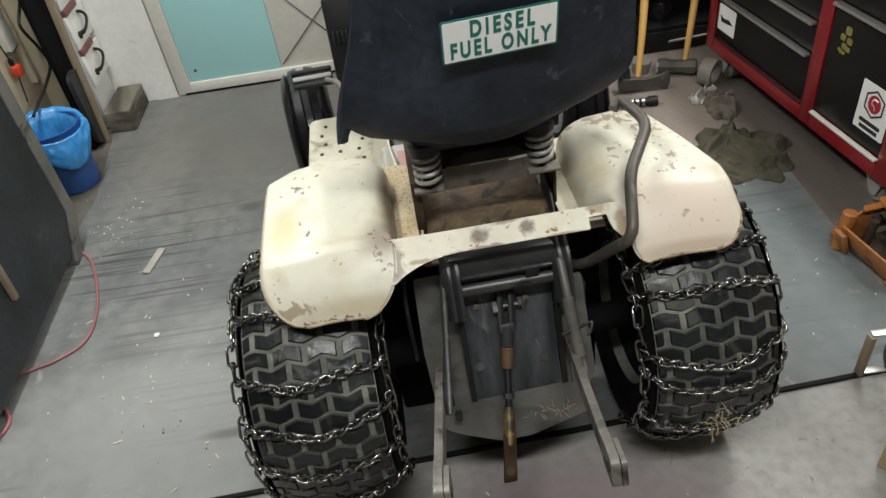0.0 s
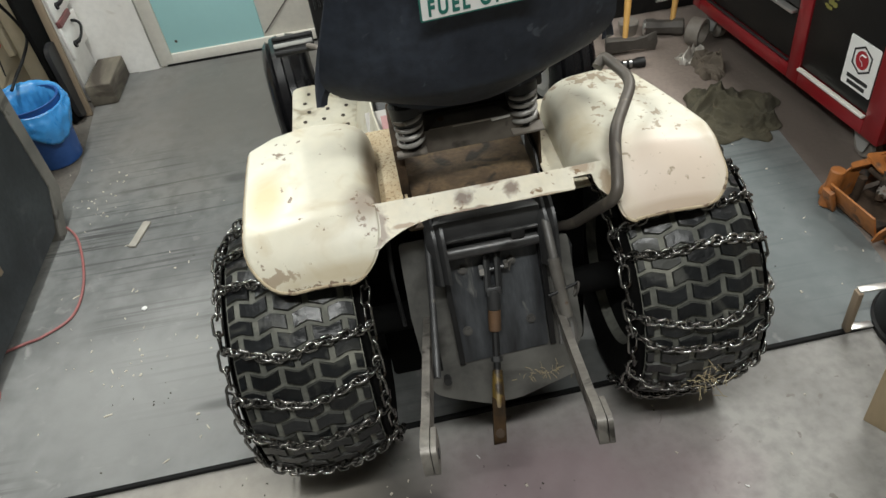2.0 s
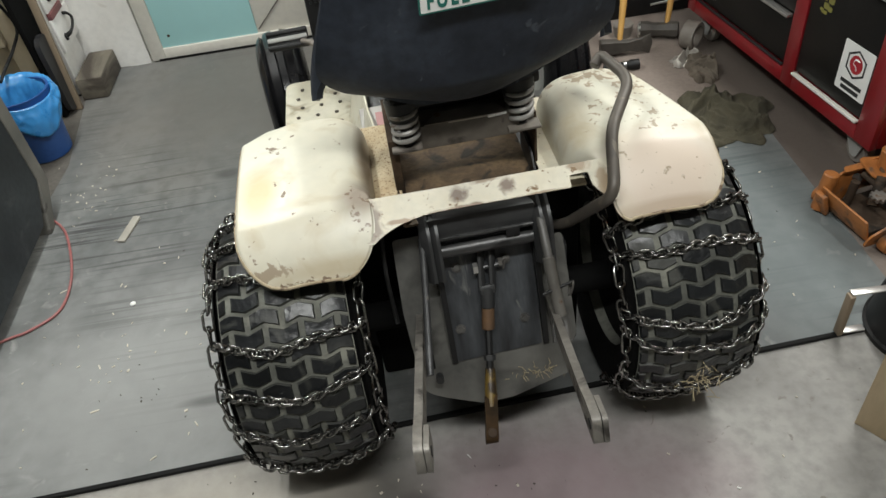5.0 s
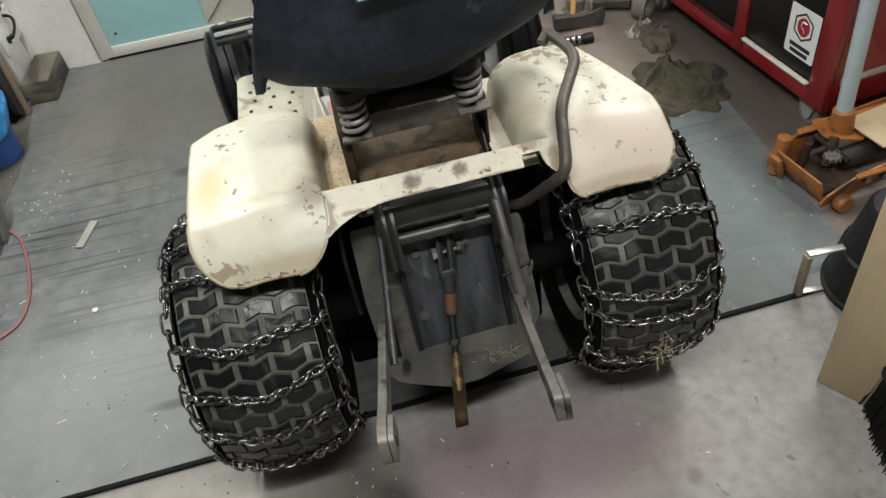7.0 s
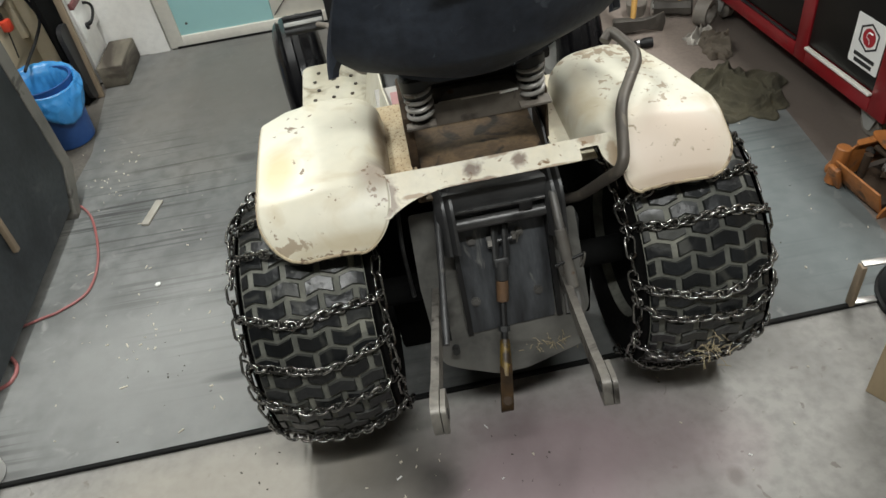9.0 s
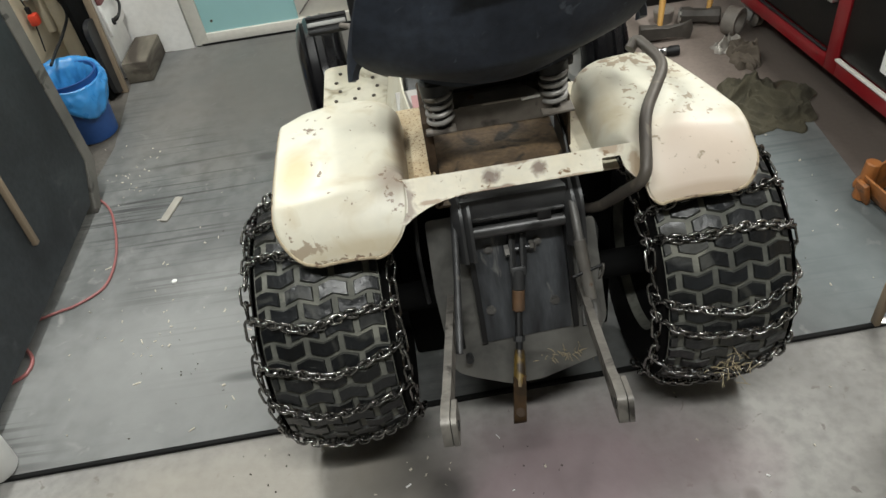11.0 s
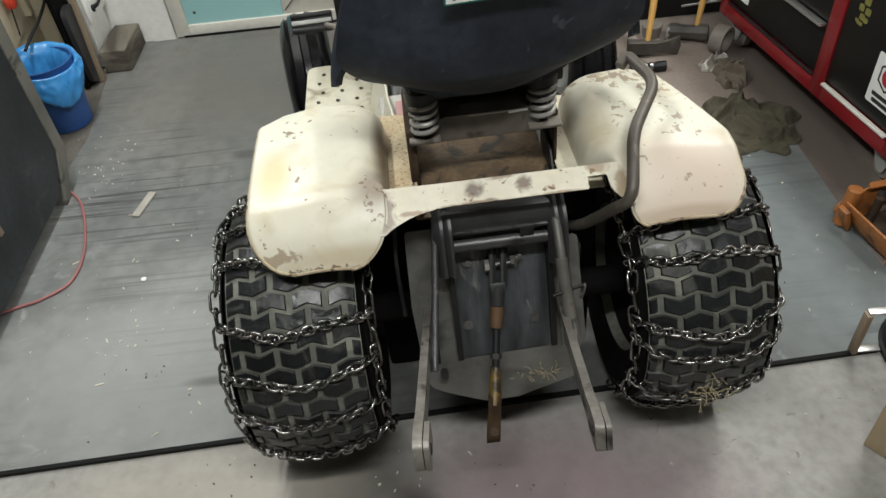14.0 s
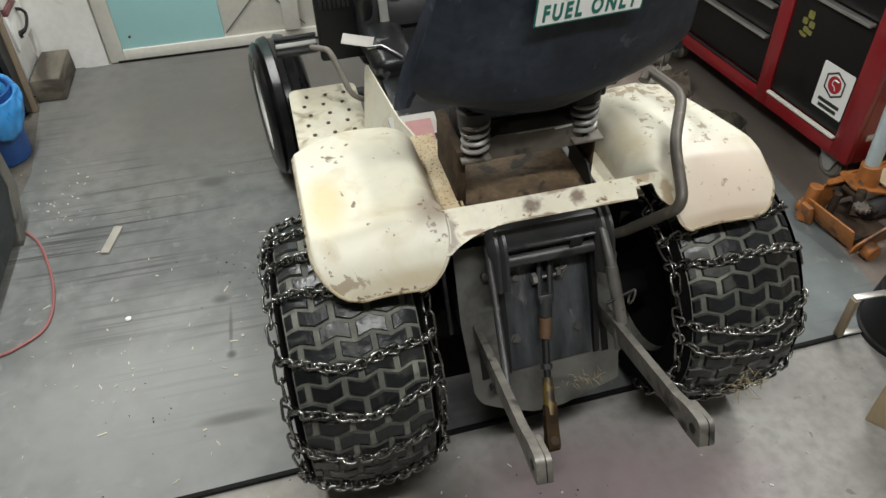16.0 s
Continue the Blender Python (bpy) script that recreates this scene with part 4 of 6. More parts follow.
for s in (-1, 1):
    bm = bmesh.new()
    x = 0.005 + s * 0.108
    for dx in (-0.008, 0.008):
        sweep(bm, bend([(x + dx, -0.01, 0.60), (x + dx, -0.070, 0.575), (x + dx, -0.098, 0.485)], 0.03), 0.0060, 8, flat=2.4)
    part("lift_arm", bm, DARK_STEEL, tractor, "dark curved lift arm")
# lift links
bm = bmesh.new()
sweep(bm, bend([(0.104, 0.03, 0.590), (0.110, -0.060, 0.578), (0.110, -0.120, 0.530), (0.118, -0.195, 0.420)], 0.03), 0.0088, 12)
part("lift_link", bm, MID_STEEL, tractor, "steel lift link")
bm = cyl(bmesh.new(), (0.1105, -0.124, 0.522), (0.117, -0.190, 0.424), 0.0122, 14, bevel=0.002)
part("link_sleeve", bm, GREY_STEEL, tractor, "adjusting sleeve with cotter pin")
bm = cyl(bmesh.new(), (0.088, -0.168, 0.468), (0.146, -0.160, 0.480), 0.0032, 8)
part("cotter_pin", bm, BLACK, tractor)
ring = [(0.143 + 0.004 * math.sin(a), -0.164 + 0.007 * math.cos(a), 0.468 + 0.017 * math.sin(a)) for a in [2 * math.pi * i / 18 for i in range(18)]]
part("pin_ring", sweep(bmesh.new(), ring, 0.0022, 6, closed=True), GREY_STEEL, tractor, "steel ring on the cotter pin")
# forked foot of the link, astride the lower arm
bm = bmesh.new()
for dx in (-0.014, 0.011):
    sweep(bm, [(0.117 + dx * 0.4, -0.186, 0.428), (0.115 + dx, -0.200, 0.412), (0.112 + dx, -0.225, 0.392)], 0.0065, 8, flat=1.5)
part("link_fork", bm, MID_STEEL, tractor, "forked steel foot of the lift link")
bm = sweep(bmesh.new(), bend([(-0.112, 0.03, 0.585), (-0.116, -0.040, 0.565), (-0.128, -0.140, 0.512), (-0.148, -0.285, 0.440)], 0.04), 0.0066, 12, flat=1.1)
part("lift_link", bm, DARK_STEEL, tractor, "steel lift link")


# lower arms: flat bars rising towards the back
def lower_arm(s, x0, x1, y1, z1):
    p, q = Vector((x0, -0.085, 0.372)), Vector((x1, y1, z1))
    d = q - p
    L = d.length
    side = Vector((1, 0, 0)) - d * (d.x / L / L)
    side.normalize()
    nup = side.cross(d).normalized() * -1
    m = Matrix((( side.x, d.x / L, nup.x, p.x), (side.y, d.y / L, nup.y, p.y), (side.z, d.z / L, nup.z, p.z), (0, 0, 0, 1)))
    # profile in the plane along the bar and its height
    prof = rounded([(-0.02, -0.016), (0.10, -0.019), (L - 0.07, -0.019), (L - 0.03, -0.026), (L + 0.02, -0.024), (L + 0.02, 0.024), (L - 0.03, 0.026), (L - 0.07, 0.019), (0.10, 0.019), (-0.02, 0.016)], 0.012)
    bm = bmesh.new()
    mm = m @ Matrix(((0, 0, 1, -0.007), (1, 0, 0, 0), (0, 1, 0, 0), (0, 0, 0, 1)))
    slab(bm, prof, 0.014, mm)
    arm = part("lower_arm", bm, ARM, tractor, "worn flat steel lower hitch arm")
    # fork end
    bm = bmesh.new()
    mm2 = m @ Matrix(((0, 0, 1, 0.0085), (1, 0, 0, 0), (0, 1, 0, 0), (0, 0, 0, 1)))
    slab(bm, rounded([(L - 0.05, -0.022), (L + 0.021, -0.024), (L + 0.021, 0.024), (L - 0.05, 0.022)], 0.012), 0.008, mm2)
    part("arm_end", bm, ARM, arm, "steel pad on the arm end")
    c = m @ Vector((0, L - 0.004, 0))
    bm = cyl(bmesh.new(), c - side * 0.0085, c + side * 0.018, 0.0085, 14)
    part("arm_hole", bm, BLACK, arm, "dark round pin hole")
    return arm


lower_arm(1, 0.116, 0.081, -0.508, 0.536)
lower_arm(-1, -0.148, -0.181, -0.514, 0.556)
# top link: clevis, rusty sleeve, rod, yellow end
T0, T1, T2, T3 = Vector((0.002, -0.062, 0.486)), Vector((-0.018, -0.138, 0.366)), Vector((-0.028, -0.186, 0.312)), Vector((-0.050, -0.289, 0.236))
bm = bmesh.new()
for dx in (-0.011, 0.011):
    sweep(bm, [T0 + Vector((dx, 0.01, 0.012)), T0.lerp(T1, 0.42) + Vector((dx, 0, 0))], 0.006, 8, flat=1.6)
box(bm, T0.lerp(T1, 0.42), (0.032, 0.02, 0.02), 0.004, rot(-30, 0, 0))
part("clevis", bm, DARK_STEEL, tractor, "steel clevis of the top link")
part("clevis_pin", cyl(bmesh.new(), T0 + Vector((-0.021, -0.006, -0.016)), T0 + Vector((0.021, -0.006, -0.014)), 0.005, 10), DARK_STEEL, tractor, "dark clevis pin")
part("clevis_nut", cyl(bmesh.new(), T0 + Vector((-0.030, -0.006, -0.016)), T0 + Vector((-0.021, -0.006, -0.016)), 0.0125, 6), ALU, tractor, "pale hex nut")
part("clevis_nut", cyl(bmesh.new(), T0 + Vector((0.021, -0.004, -0.012)), T0 + Vector((0.029, -0.004, -0.012)), 0.0095, 6), GREY_STEEL, tractor, "worn hex nut")
part("cotter_pin", sweep(bmesh.new(), bend([T0 + Vector((0.030, -0.010, -0.024)), T0 + Vector((0.034, -0.010, -0.004)), T0 + Vector((0.044, -0.006, 0.004)), T0 + Vector((0.030, -0.008, -0.002))], 0.006), 0.0018, 6), GREY_STEEL, tractor, "bent cotter pin")
part("link_socket", cyl(bmesh.new(), T0.lerp(T1, 0.40), T0.lerp(T1, 0.70), 0.0140, 16, bevel=0.003), DARK_STEEL, tractor, "dark oily link socket")
bm = cyl(bmesh.new(), T0.lerp(T1, 0.69), T1, 0.0130, 16, bevel=0.002)
part("link_sleeve", bm, ORANGE_RUST, tractor, "orange rusty threaded sleeve")
part("link_rod", cyl(bmesh.new(), T1, T2.lerp(T3, 0.1), 0.0075, 10), BLACK, tractor, "black threaded rod")
part("link_nut", cyl(bmesh.new(), T1.lerp(T2, 0.7), T1.lerp(T2, 0.85), 0.012, 6), DARK_STEEL, tractor)
d = (T3 - T2).normalized()
bm = bmesh.new()
cyl(bm, T2.lerp(T3, 0.05), T2.lerp(T3, 0.62), 0.0105, 12, 0.013)
part("link_end_shank", bm, BRASSY, tractor, "yellowed steel link end")
side = Vector((1, 0, 0))
upv = side.cross(d)
mm = Matrix(((d.x, upv.x, side.x, T3.x), (d.y, upv.y, side.y, T3.y), (d.z, upv.z, side.z, T3.z), (0, 0, 0, 1)))
bm = slab(bmesh.new(), rounded([(-0.072, -0.011), (-0.020, -0.014), (0.014, -0.020), (0.023, 0.0), (0.014, 0.020), (-0.020, 0.014), (-0.072, 0.011)], 0.009), 0.025, mm @ Matrix.Translation((0, 0, -0.0125)))
part("link_end", bm, DARK_BRASS, tractor, "rusty link end with eye")
part("eye_pin", cyl(bmesh.new(), T3 - upv * 0.022, T3 + upv * 0.021, 0.0095, 14, bevel=0.001), RUST, tractor, "pin in the link eye")

# straw caught on the plates and on the tyre
def straw(n, c, s, seed, label, length=0.03):
    random.seed(seed)
    bm = bmesh.new()
    for _ in range(n):
        p = Vector(c) + Vector([random.gauss(0, k) for k in s])
        dd = Vector((random.uniform(-1, 1), random.uniform(-1, 1), random.uniform(-0.5, 0.5))).normalized() * random.uniform(0.4, 1.0) * length
        q = p + dd * 0.5 + Vector((0, 0, random.uniform(0, 0.006)))
        sweep(bm, [p, q, p + dd], 0.0007, 4)
    return tagged(part("straw", bm, STRAW), label, "straw", kind="stuff")


straw(34, TM @ Vector((0.074, -0.172, 0.246)), (0.026, 0.003, 0.005), 3, "dry straw bits on the back plate", 0.02)
straw(40, TM @ Vector((0.372, -0.278, 0.255)), (0.022, 0.005, 0.016), 4, "dry straw caught in the tyre chain")

# front end: wheels, foot rests, pedal, tunnel, dash, hood
def front_wheel(s):
    bm = lathe(bmesh.new(), [(-0.055, 0.095), (-0.072, 0.12), (-0.076, 0.155), (-0.066, 0.182), (-0.055, 0.192), (-0.048, 0.186), (-0.040, 0.198), (-0.015, 0.203), (-0.010, 0.194), (0.010, 0.194), (0.015, 0.203), (0.040, 0.198), (0.048, 0.186), (0.055, 0.192), (0.066, 0.182), (0.076, 0.155), (0.072, 0.12), (0.055, 0.095)], "x", 48)
    t = part("front_tyre", bm, GLOSS_BLACK, tractor, "black ribbed front tyre")
    t.location = (s * 0.445, 1.145, 0.230 + MAT_H)
    t.scale = (1.0, 1.13, 1.13)
    t.rotation_euler = (0, 0, radians(6 if s < 0 else 6))
    bm = lathe(bmesh.new(), [(-0.02, 0.0), (-0.025, 0.05), (-0.045, 0.085), (-0.066, 0.098), (-0.072, 0.128), (-0.058, 0.13), (-0.05, 0.10), (0.05, 0.10), (0.058, 0.13), (0.072, 0.128), (0.066, 0.098), (0.045, 0.085), (0.025, 0.05), (0.02, 0.0)], "x", 40)
    part("rim", bm, WHITE, t, "white front rim")
    return t


front_wheel(-1)
front_wheel(1)
part("front_axle", cyl(bmesh.new(), (-0.42, 1.145, 0.24), (0.42, 1.145, 0.24), 0.025, 14), DARK_STEEL, tractor)
for s in (-1,):
    o = [(-0.10, -0.17), (0.10, -0.17), (0.10, 0.17), (-0.10, 0.17)]
    o = rounded(o, 0.03)
    bm = slab(bmesh.new(), o, 0.004, Matrix.Translation((s * 0.328, 0.795, 0.385)))
    fr = part("foot_rest", bm, FOOT_REST, tractor, "cream steel foot rest with punched holes")
    for i in range(6):
        for j in range(3):
            x, y = s * 0.328 - 0.062 + j * 0.055 + (0.012 if i % 2 else 0), 0.65 + i * 0.052
            part("punched_hole", lathe(bmesh.new(), [(0.0, 0.0), (0.0, 0.005), (0.003, 0.0062), (0.0035, 0.004), (0.001, 0.0)], "z", 10, Matrix.Translation((x, y, 0.389))), DIRT, fr, "dark punched hole")
# pedal
bm = bmesh.new()
pc = Vector((-0.382, 0.93, 0.548))
box(bm, pc, (0.118, 0.02, 0.055), 0.004, rot(-35, 0, 2))
for k in (-0.02, 0.02):
    box(bm, pc + rot(-35, 0, 2) @ Vector((0, -0.013, k)), (0.118, 0.010, 0.012), 0.003, rot(-35, 0, 2))
ped = part("brake_pedal", bm, BLACK, tractor, "black ribbed rubber pedal")
part("worn_rib", box(bmesh.new(), pc + rot(-35, 0, 2) @ Vector((0, -0.0135, 0)), (0.114, 0.010, 0.013), 0.003, rot(-35, 0, 2)), LIGHT_GREY, ped, "pedal rib worn pale")
bm = sweep(bmesh.new(), bend([(-0.34, 0.91, 0.545), (-0.300, 0.80, 0.585), (-0.262, 0.76, 0.47), (-0.235, 0.77, 0.44), (-0.20, 0.80, 0.42)], 0.03), 0.008, 10)
part("pedal_rod", bm, PIPE_GREY, ped, "bent tan painted pedal rod")
# side plate of the tunnel and tunnel cover
bm = slab(bmesh.new(), rounded([(0.28, 0.36), (0.62, 0.36), (0.83, 0.50), (0.82, 0.515), (0.45, 0.56), (0.28, 0.60)], 0.01), 0.004, Matrix(((0, 0.36, 1, -0.388), (1, 0, 0, 0), (0, 1, 0, 0), (0, 0, 0, 1))))
part("tunnel_side", bm, CREAM, tractor, "cream side plate")
bm = bmesh.new()
box(bm, (0.01, 0.70, 0.50), (0.39, 0.46, 0.06), 0.02, rot(4, 0, 0))
box(bm, (-0.14, 0.80, 0.555), (0.12, 0.20, 0.09), 0.035, rot(10, 0, 5), 4)
part("tunnel_cover", bm, SCUFFED_BLACK, tractor, "glossy black tunnel cover with dust")
bm = box(bmesh.new(), (-0.148, 0.366, 0.4970), (0.116, 0.260, 0.012), 0.003, rot(18, 0, 0))
lab = part("warning_label", bm, LABEL_PAPER, tractor, "worn white and pink warning label")
bm = box(bmesh.new(), (-0.136, 0.372, 0.5055), (0.064, 0.20, 0.003), 0.0005, rot(18, 0, 0))
part("label_print", bm, PINK_INK, lab, "faded pink print")
part("label_print", box(bmesh.new(), (-0.126, 0.345, 0.4985), (0.044, 0.115, 0.003), 0.0005, rot(18, 0, 0)), LIGHT_GREY, lab, "faded grey print")
part("label_stripe", box(bmesh.new(), (-0.186, 0.372, 0.5058), (0.012, 0.17, 0.002), 0.0, rot(18, 0, 0)), BLACK_INK, lab, "dark printed stripe")
# dash
bm = box(bmesh.new(), (-0.02, 0.95, 0.62), (0.36, 0.10, 0.26), 0.02, rot(-22, 0, 0))
dash = part("dash_panel", bm, DARK_GREY, tractor, "dark grey dash panel")
bm = box(bmesh.new(), (-0.045, 0.890, 0.655), (0.20, 0.008, 0.13), 0.004, rot(-22, 0, 0))
part("instrument_plate", bm, LIGHT_GREY, dash, "light grey instrument plate")
bm = box(bmesh.new(), (-0.035, 0.876, 0.632), (0.17, 0.010, 0.075), 0.003, rot(-22, 0, 0))
part("lower_plate", bm, DARK_GREY, dash)
part("knob", cyl(bmesh.new(), (-0.10, 0.878, 0.700), (-0.10, 0.848, 0.710), 0.020, 18, bevel=0.004), BLACK, dash, "round black knob")
bm = box(bmesh.new(), (-0.142, 0.880, 0.705), (0.014, 0.008, 0.022), 0.002, rot(-22, 0, 0))
part("switch", bm, RED_INK, dash, "red switch")
bm = sweep(bmesh.new(), [(-0.165, 0.95, 0.50), (-0.185, 0.90, 0.66), (-0.15, 0.82, 0.86), (-0.10, 0.74, 1.00)], 0.024, 12)
part("steering_column", bm, DARK_GREY, tractor, "dark grey steering column")
bm = box(bmesh.new(), (-0.222, 0.80, 0.60), (0.085, 0.035, 0.002), 0.0005, rot(24, 8, -18))
bmesh.ops.subdivide_edges(bm, edges=bm.edges[:], cuts=2)
part("paper_tag", bm, LABEL_PAPER, tractor, "crumpled white paper tag")
part("lever", sweep(bmesh.new(), [(-0.20, 0.78, 0.585), (-0.165, 0.75, 0.60), (-0.12, 0.70, 0.585)], 0.0045, 8), CHROME, tractor, "short chrome lever")
# hood with louvres
bm = box(bmesh.new(), (0.02, 1.32, 0.62), (0.44, 0.70, 0.40), 0.03)
hood = part("hood", bm, GLOSS_BLACK, tractor, "black engine hood")
for i in range(7):
    bm = box(bmesh.new(), (-0.297 + i * 0.013, 0.962, 0.645), (0.006, 0.010, 0.035), 0.002, rot(-10, 0, 0))
    part("louvre", bm, DARK_GREY, hood)
bm = box(bmesh.new(), (-0.245, 0.985, 0.61), (0.14, 0.03, 0.28), 0.01, rot(-10, 0, 0))
part("side_cover", bm, BLACK, hood, "dark slotted side cover")


# ---- tyre chains ----
def link_mesh(length, width, wire, name="chain_link"):
    bm = bmesh.new()
    pts = []
    n = 14
    for i in range(n):
        a = 2 * math.pi * i / n
        x = math.cos(a) * width / 2
        y = math.sin(a) * width / 2 + math.copysign((length - width) / 2, math.sin(a))
        pts.append((x, y, 0.0022 * math.sin(2 * a)))
    sweep(bm, pts, wire, 6, closed=True)
    for f in bm.faces:
        f.smooth = True
    me = bpy.data.meshes.new(name)
    bm.to_mesh(me)
    bm.free()
    me.materials.append(CHAIN)
    return me


LINK = link_mesh(0.0250, 0.0165, 0.0030)
SIDE_LINK = link_mesh(0.044, 0.0195, 0.0029)


def place_links(mesh, pts, parent, pitch, spin, jitter):
    """Links set one after another along a line, each turned a quarter against the one before."""
    pts = [Vector(p) for p in pts]
    cum = [0.0]
    for a, b in zip(pts, pts[1:]):
        cum.append(cum[-1] + (b - a).length)
    n = max(1, int(cum[-1] / pitch))
    for i in range(n):
        s = (i + 0.5) * cum[-1] / n
        k = max(j for j in range(len(cum)) if cum[j] <= s)
        k = min(k, len(pts) - 2)
        u = (s - cum[k]) / max(1e-6, cum[k + 1] - cum[k])
        p = pts[k].lerp(pts[k + 1], u)
        d = (pts[k + 1] - pts[k]).normalized()
        out = Vector((p.x * 0.6, p.y, p.z))
        out = (out - d * out.dot(d)).normalized()
        m = Matrix((( out.cross(d).x * -1, d.x, out.x, p.x), (out.cross(d).y * -1, d.y, out.y, p.y), (out.cross(d).z * -1, d.z, out.z, p.z), (0, 0, 0, 1)))
        turn = spin * (i % 2) + random.uniform(-jitter, jitter) + 20
        shared("chain_link", mesh, parent, m @ pose(0, 0, 0, 0, turn, random.uniform(-8, 8)))


def tyre_chain(side, rungs, outer_r, seed):
    """A ladder chain: rungs of (angle at the ends, sag in degrees) over the tread, and a long-link chain down each side."""
    random.seed(seed)
    ch = root("tyre_chain", "steel ladder snow chain wrapped round the rear tyre", "tyre chain", TM @ Matrix.Translation((AXS[side], 0.006 * side + 0.020, AZ)), group="tyre chains")
    for deg, sag in rungs:
        pts = []
        tilt, wave, ph = random.uniform(-1.2, 1.2), random.uniform(0.5, 1.6), random.uniform(0, 6)
        for k in range(25):
            u = -1 + 2 * k / 24
            x = u * 0.144
            r = tread_r(min(HALF, abs(x))) + 0.0115 if abs(x) < HALF else tread_r(HALF) + 0.0115 - (abs(x) - HALF) * 1.5
            a = radians(deg - sag * (1 - u * u) + tilt * u + wave * math.sin(5 * u + ph))
            pts.append((x, -r * math.cos(a), r * math.sin(a)))
        place_links(LINK, pts, ch, 0.0158, 80, 18)
    for s in (-1, 1):
        pts = []
        for k in range(49):
            a = radians(-58 + 178 * k / 48)
            r = (outer_r if s == side else 0.246) + 0.006 * math.sin(9 * a + side)
            pts.append((s * (0.142 if r > 0.235 else 0.1385), -r * math.cos(a), r * math.sin(a)))
        place_links(SIDE_LINK, pts, ch, 0.034, 82, 12)
    return ch


tyre_chain(-1, ((120, 0), (104, 1), (88, 1), (72, 2), (47, 5), (27.5, 5), (8, 5), (-18, 7)), 0.243, 21)
tyre_chain(1, ((100, 0), (83, 0), (66, 1), (50, 0.5), (27, 8), (16, 8.5), (-10, 8), (-34, 8)), 0.226, 22)

# ---- tool chest ----
CH_A = Vector((1.312, 1.62, 0))
CH_M = Matrix.Translation(CH_A) @ pose(0, 0, 0, 0, 0, 90 + 7.35)
# local x runs along the front, local y points out of the front (to -x of the room), z up
CH_M = CH_M @ Matrix.Diagonal((1, 1, 1, 1))
chest = root("tool_chest", "red steel tool chest with black drawers on casters", "tool chest", CH_M)
L_CH, Z0, Z1, DEP = 1.075, 0.112, 0.98, 0.50
bm = bmesh.new()
box(bm, (L_CH / 2, -DEP / 2 - 0.012, (Z0 + Z1) / 2), (L_CH, DEP - 0.024, Z1 - Z0), 0.004)
body = part("body", bm, RED, chest, "red enamel body")
bm = bmesh.new()
for c, s in (((0.036, -0.012, (Z0 + Z1) / 2), (0.072, 0.024, Z1 - Z0)), ((0.420, -0.012, (Z0 + Z1) / 2), (0.058, 0.024, Z1 - Z0)), ((1.049, -0.012, (Z0 + Z1) / 2), (0.052, 0.024, Z1 - Z0)),
             ((0.2315, -0.012, 0.137), (0.319, 0.024, 0.050)), ((0.736, -0.012, 0.137), (0.574, 0.024, 0.050))):
    box(bm, c, s, 0.003)
part("front_frame", bm, RED, chest, "red front frame")


def drawer(x0, x1, z0, z1, strip=True):
    bm = box(bmesh.new(), ((x0 + x1) / 2, -0.010, (z0 + z1) / 2), (x1 - x0, 0.012, z1 - z0), 0.003)
    dr = part("drawer", bm, TOOL_BLACK, chest, "black drawer front")
    if strip:
        bm = bmesh.new()
        box(bm, ((x0 + x1) / 2, 0.004, z1 - 0.006), (x1 - x0 - 0.012, 0.026, 0.010), 0.002)
        part("pull", bm, ALU, dr, "aluminium drawer pull")
    return dr


lower = drawer(0.452, 1.020, 0.180, 0.345)
drawer(0.452, 1.020, 0.350, 0.450)
drawer(0.452, 1.020, 0.455, 0.56)
drawer(0.452, 1.020, 0.565, 0.70)
door_dr = drawer(0.075, 0.388, 0.182, 0.548)
drawer(0.075, 0.388, 0.553, 0.70)
bm = box(bmesh.new(), (0.2315, 0.002, 0.172), (0.316, 0.016, 0.008), 0.002)
part("sill_strip", bm, OFF_WHITE, chest, "pale worn sill strip")
bm = box(bmesh.new(), (0.736, 0.000, 0.172), (0.568, 0.010, 0.006), 0.002)
part("sill_strip", bm, DARK_GREY, chest)
# stickers


def sticker(x0, x1, z0, z1, material, parent, label, y=-0.0035, t=0.0012):
    bm = slab(bmesh.new(), rounded([(x0, z0), (x1, z0), (x1, z1), (x0, z1)], 0.006), t, Matrix(((1, 0, 0, 0), (0, 0, 1, y), (0, 1, 0, 0), (0, 0, 0, 1))))
    return part("sticker", bm, material, parent, label)


st1 = sticker(0.078, 0.205, 0.226, 0.379, PAPER, door_dr, "white maker sticker with red hexagon emblem")


def hexagon(r, w, cx, cz, material, y):
    bm = bmesh.new()
    o = [(cx + r * math.cos(radians(60 * i + 30)), cz + r * math.sin(radians(60 * i + 30))) for i in range(6)]
    i_ = [(cx + (r - w) * math.cos(radians(60 * i + 30)), cz + (r - w) * math.sin(radians(60 * i + 30))) for i in range(6)]
    for k in range(6):
        j = (k + 1) % 6
        bm.faces.new([bm.verts.new((x, y, z)) for x, z in (o[k], o[j], i_[j], i_[k])])
    return part("emblem_ring", bm, material, st1)


hexagon(0.045, 0.007, 0.1415, 0.322, BLACK_INK, -0.0016)
bm = slab(bmesh.new(), [(0.1415 + 0.026 * math.cos(radians(15 * i)), 0.322 + 0.028 * math.sin(radians(15 * i))) for i in range(24)], 0.0006, Matrix(((1, 0, 0, 0), (0, 0, 1, -0.0022), (0, 1, 0, 0), (0, 0, 0, 1))))
part("emblem_disc", bm, RED_INK, st1)
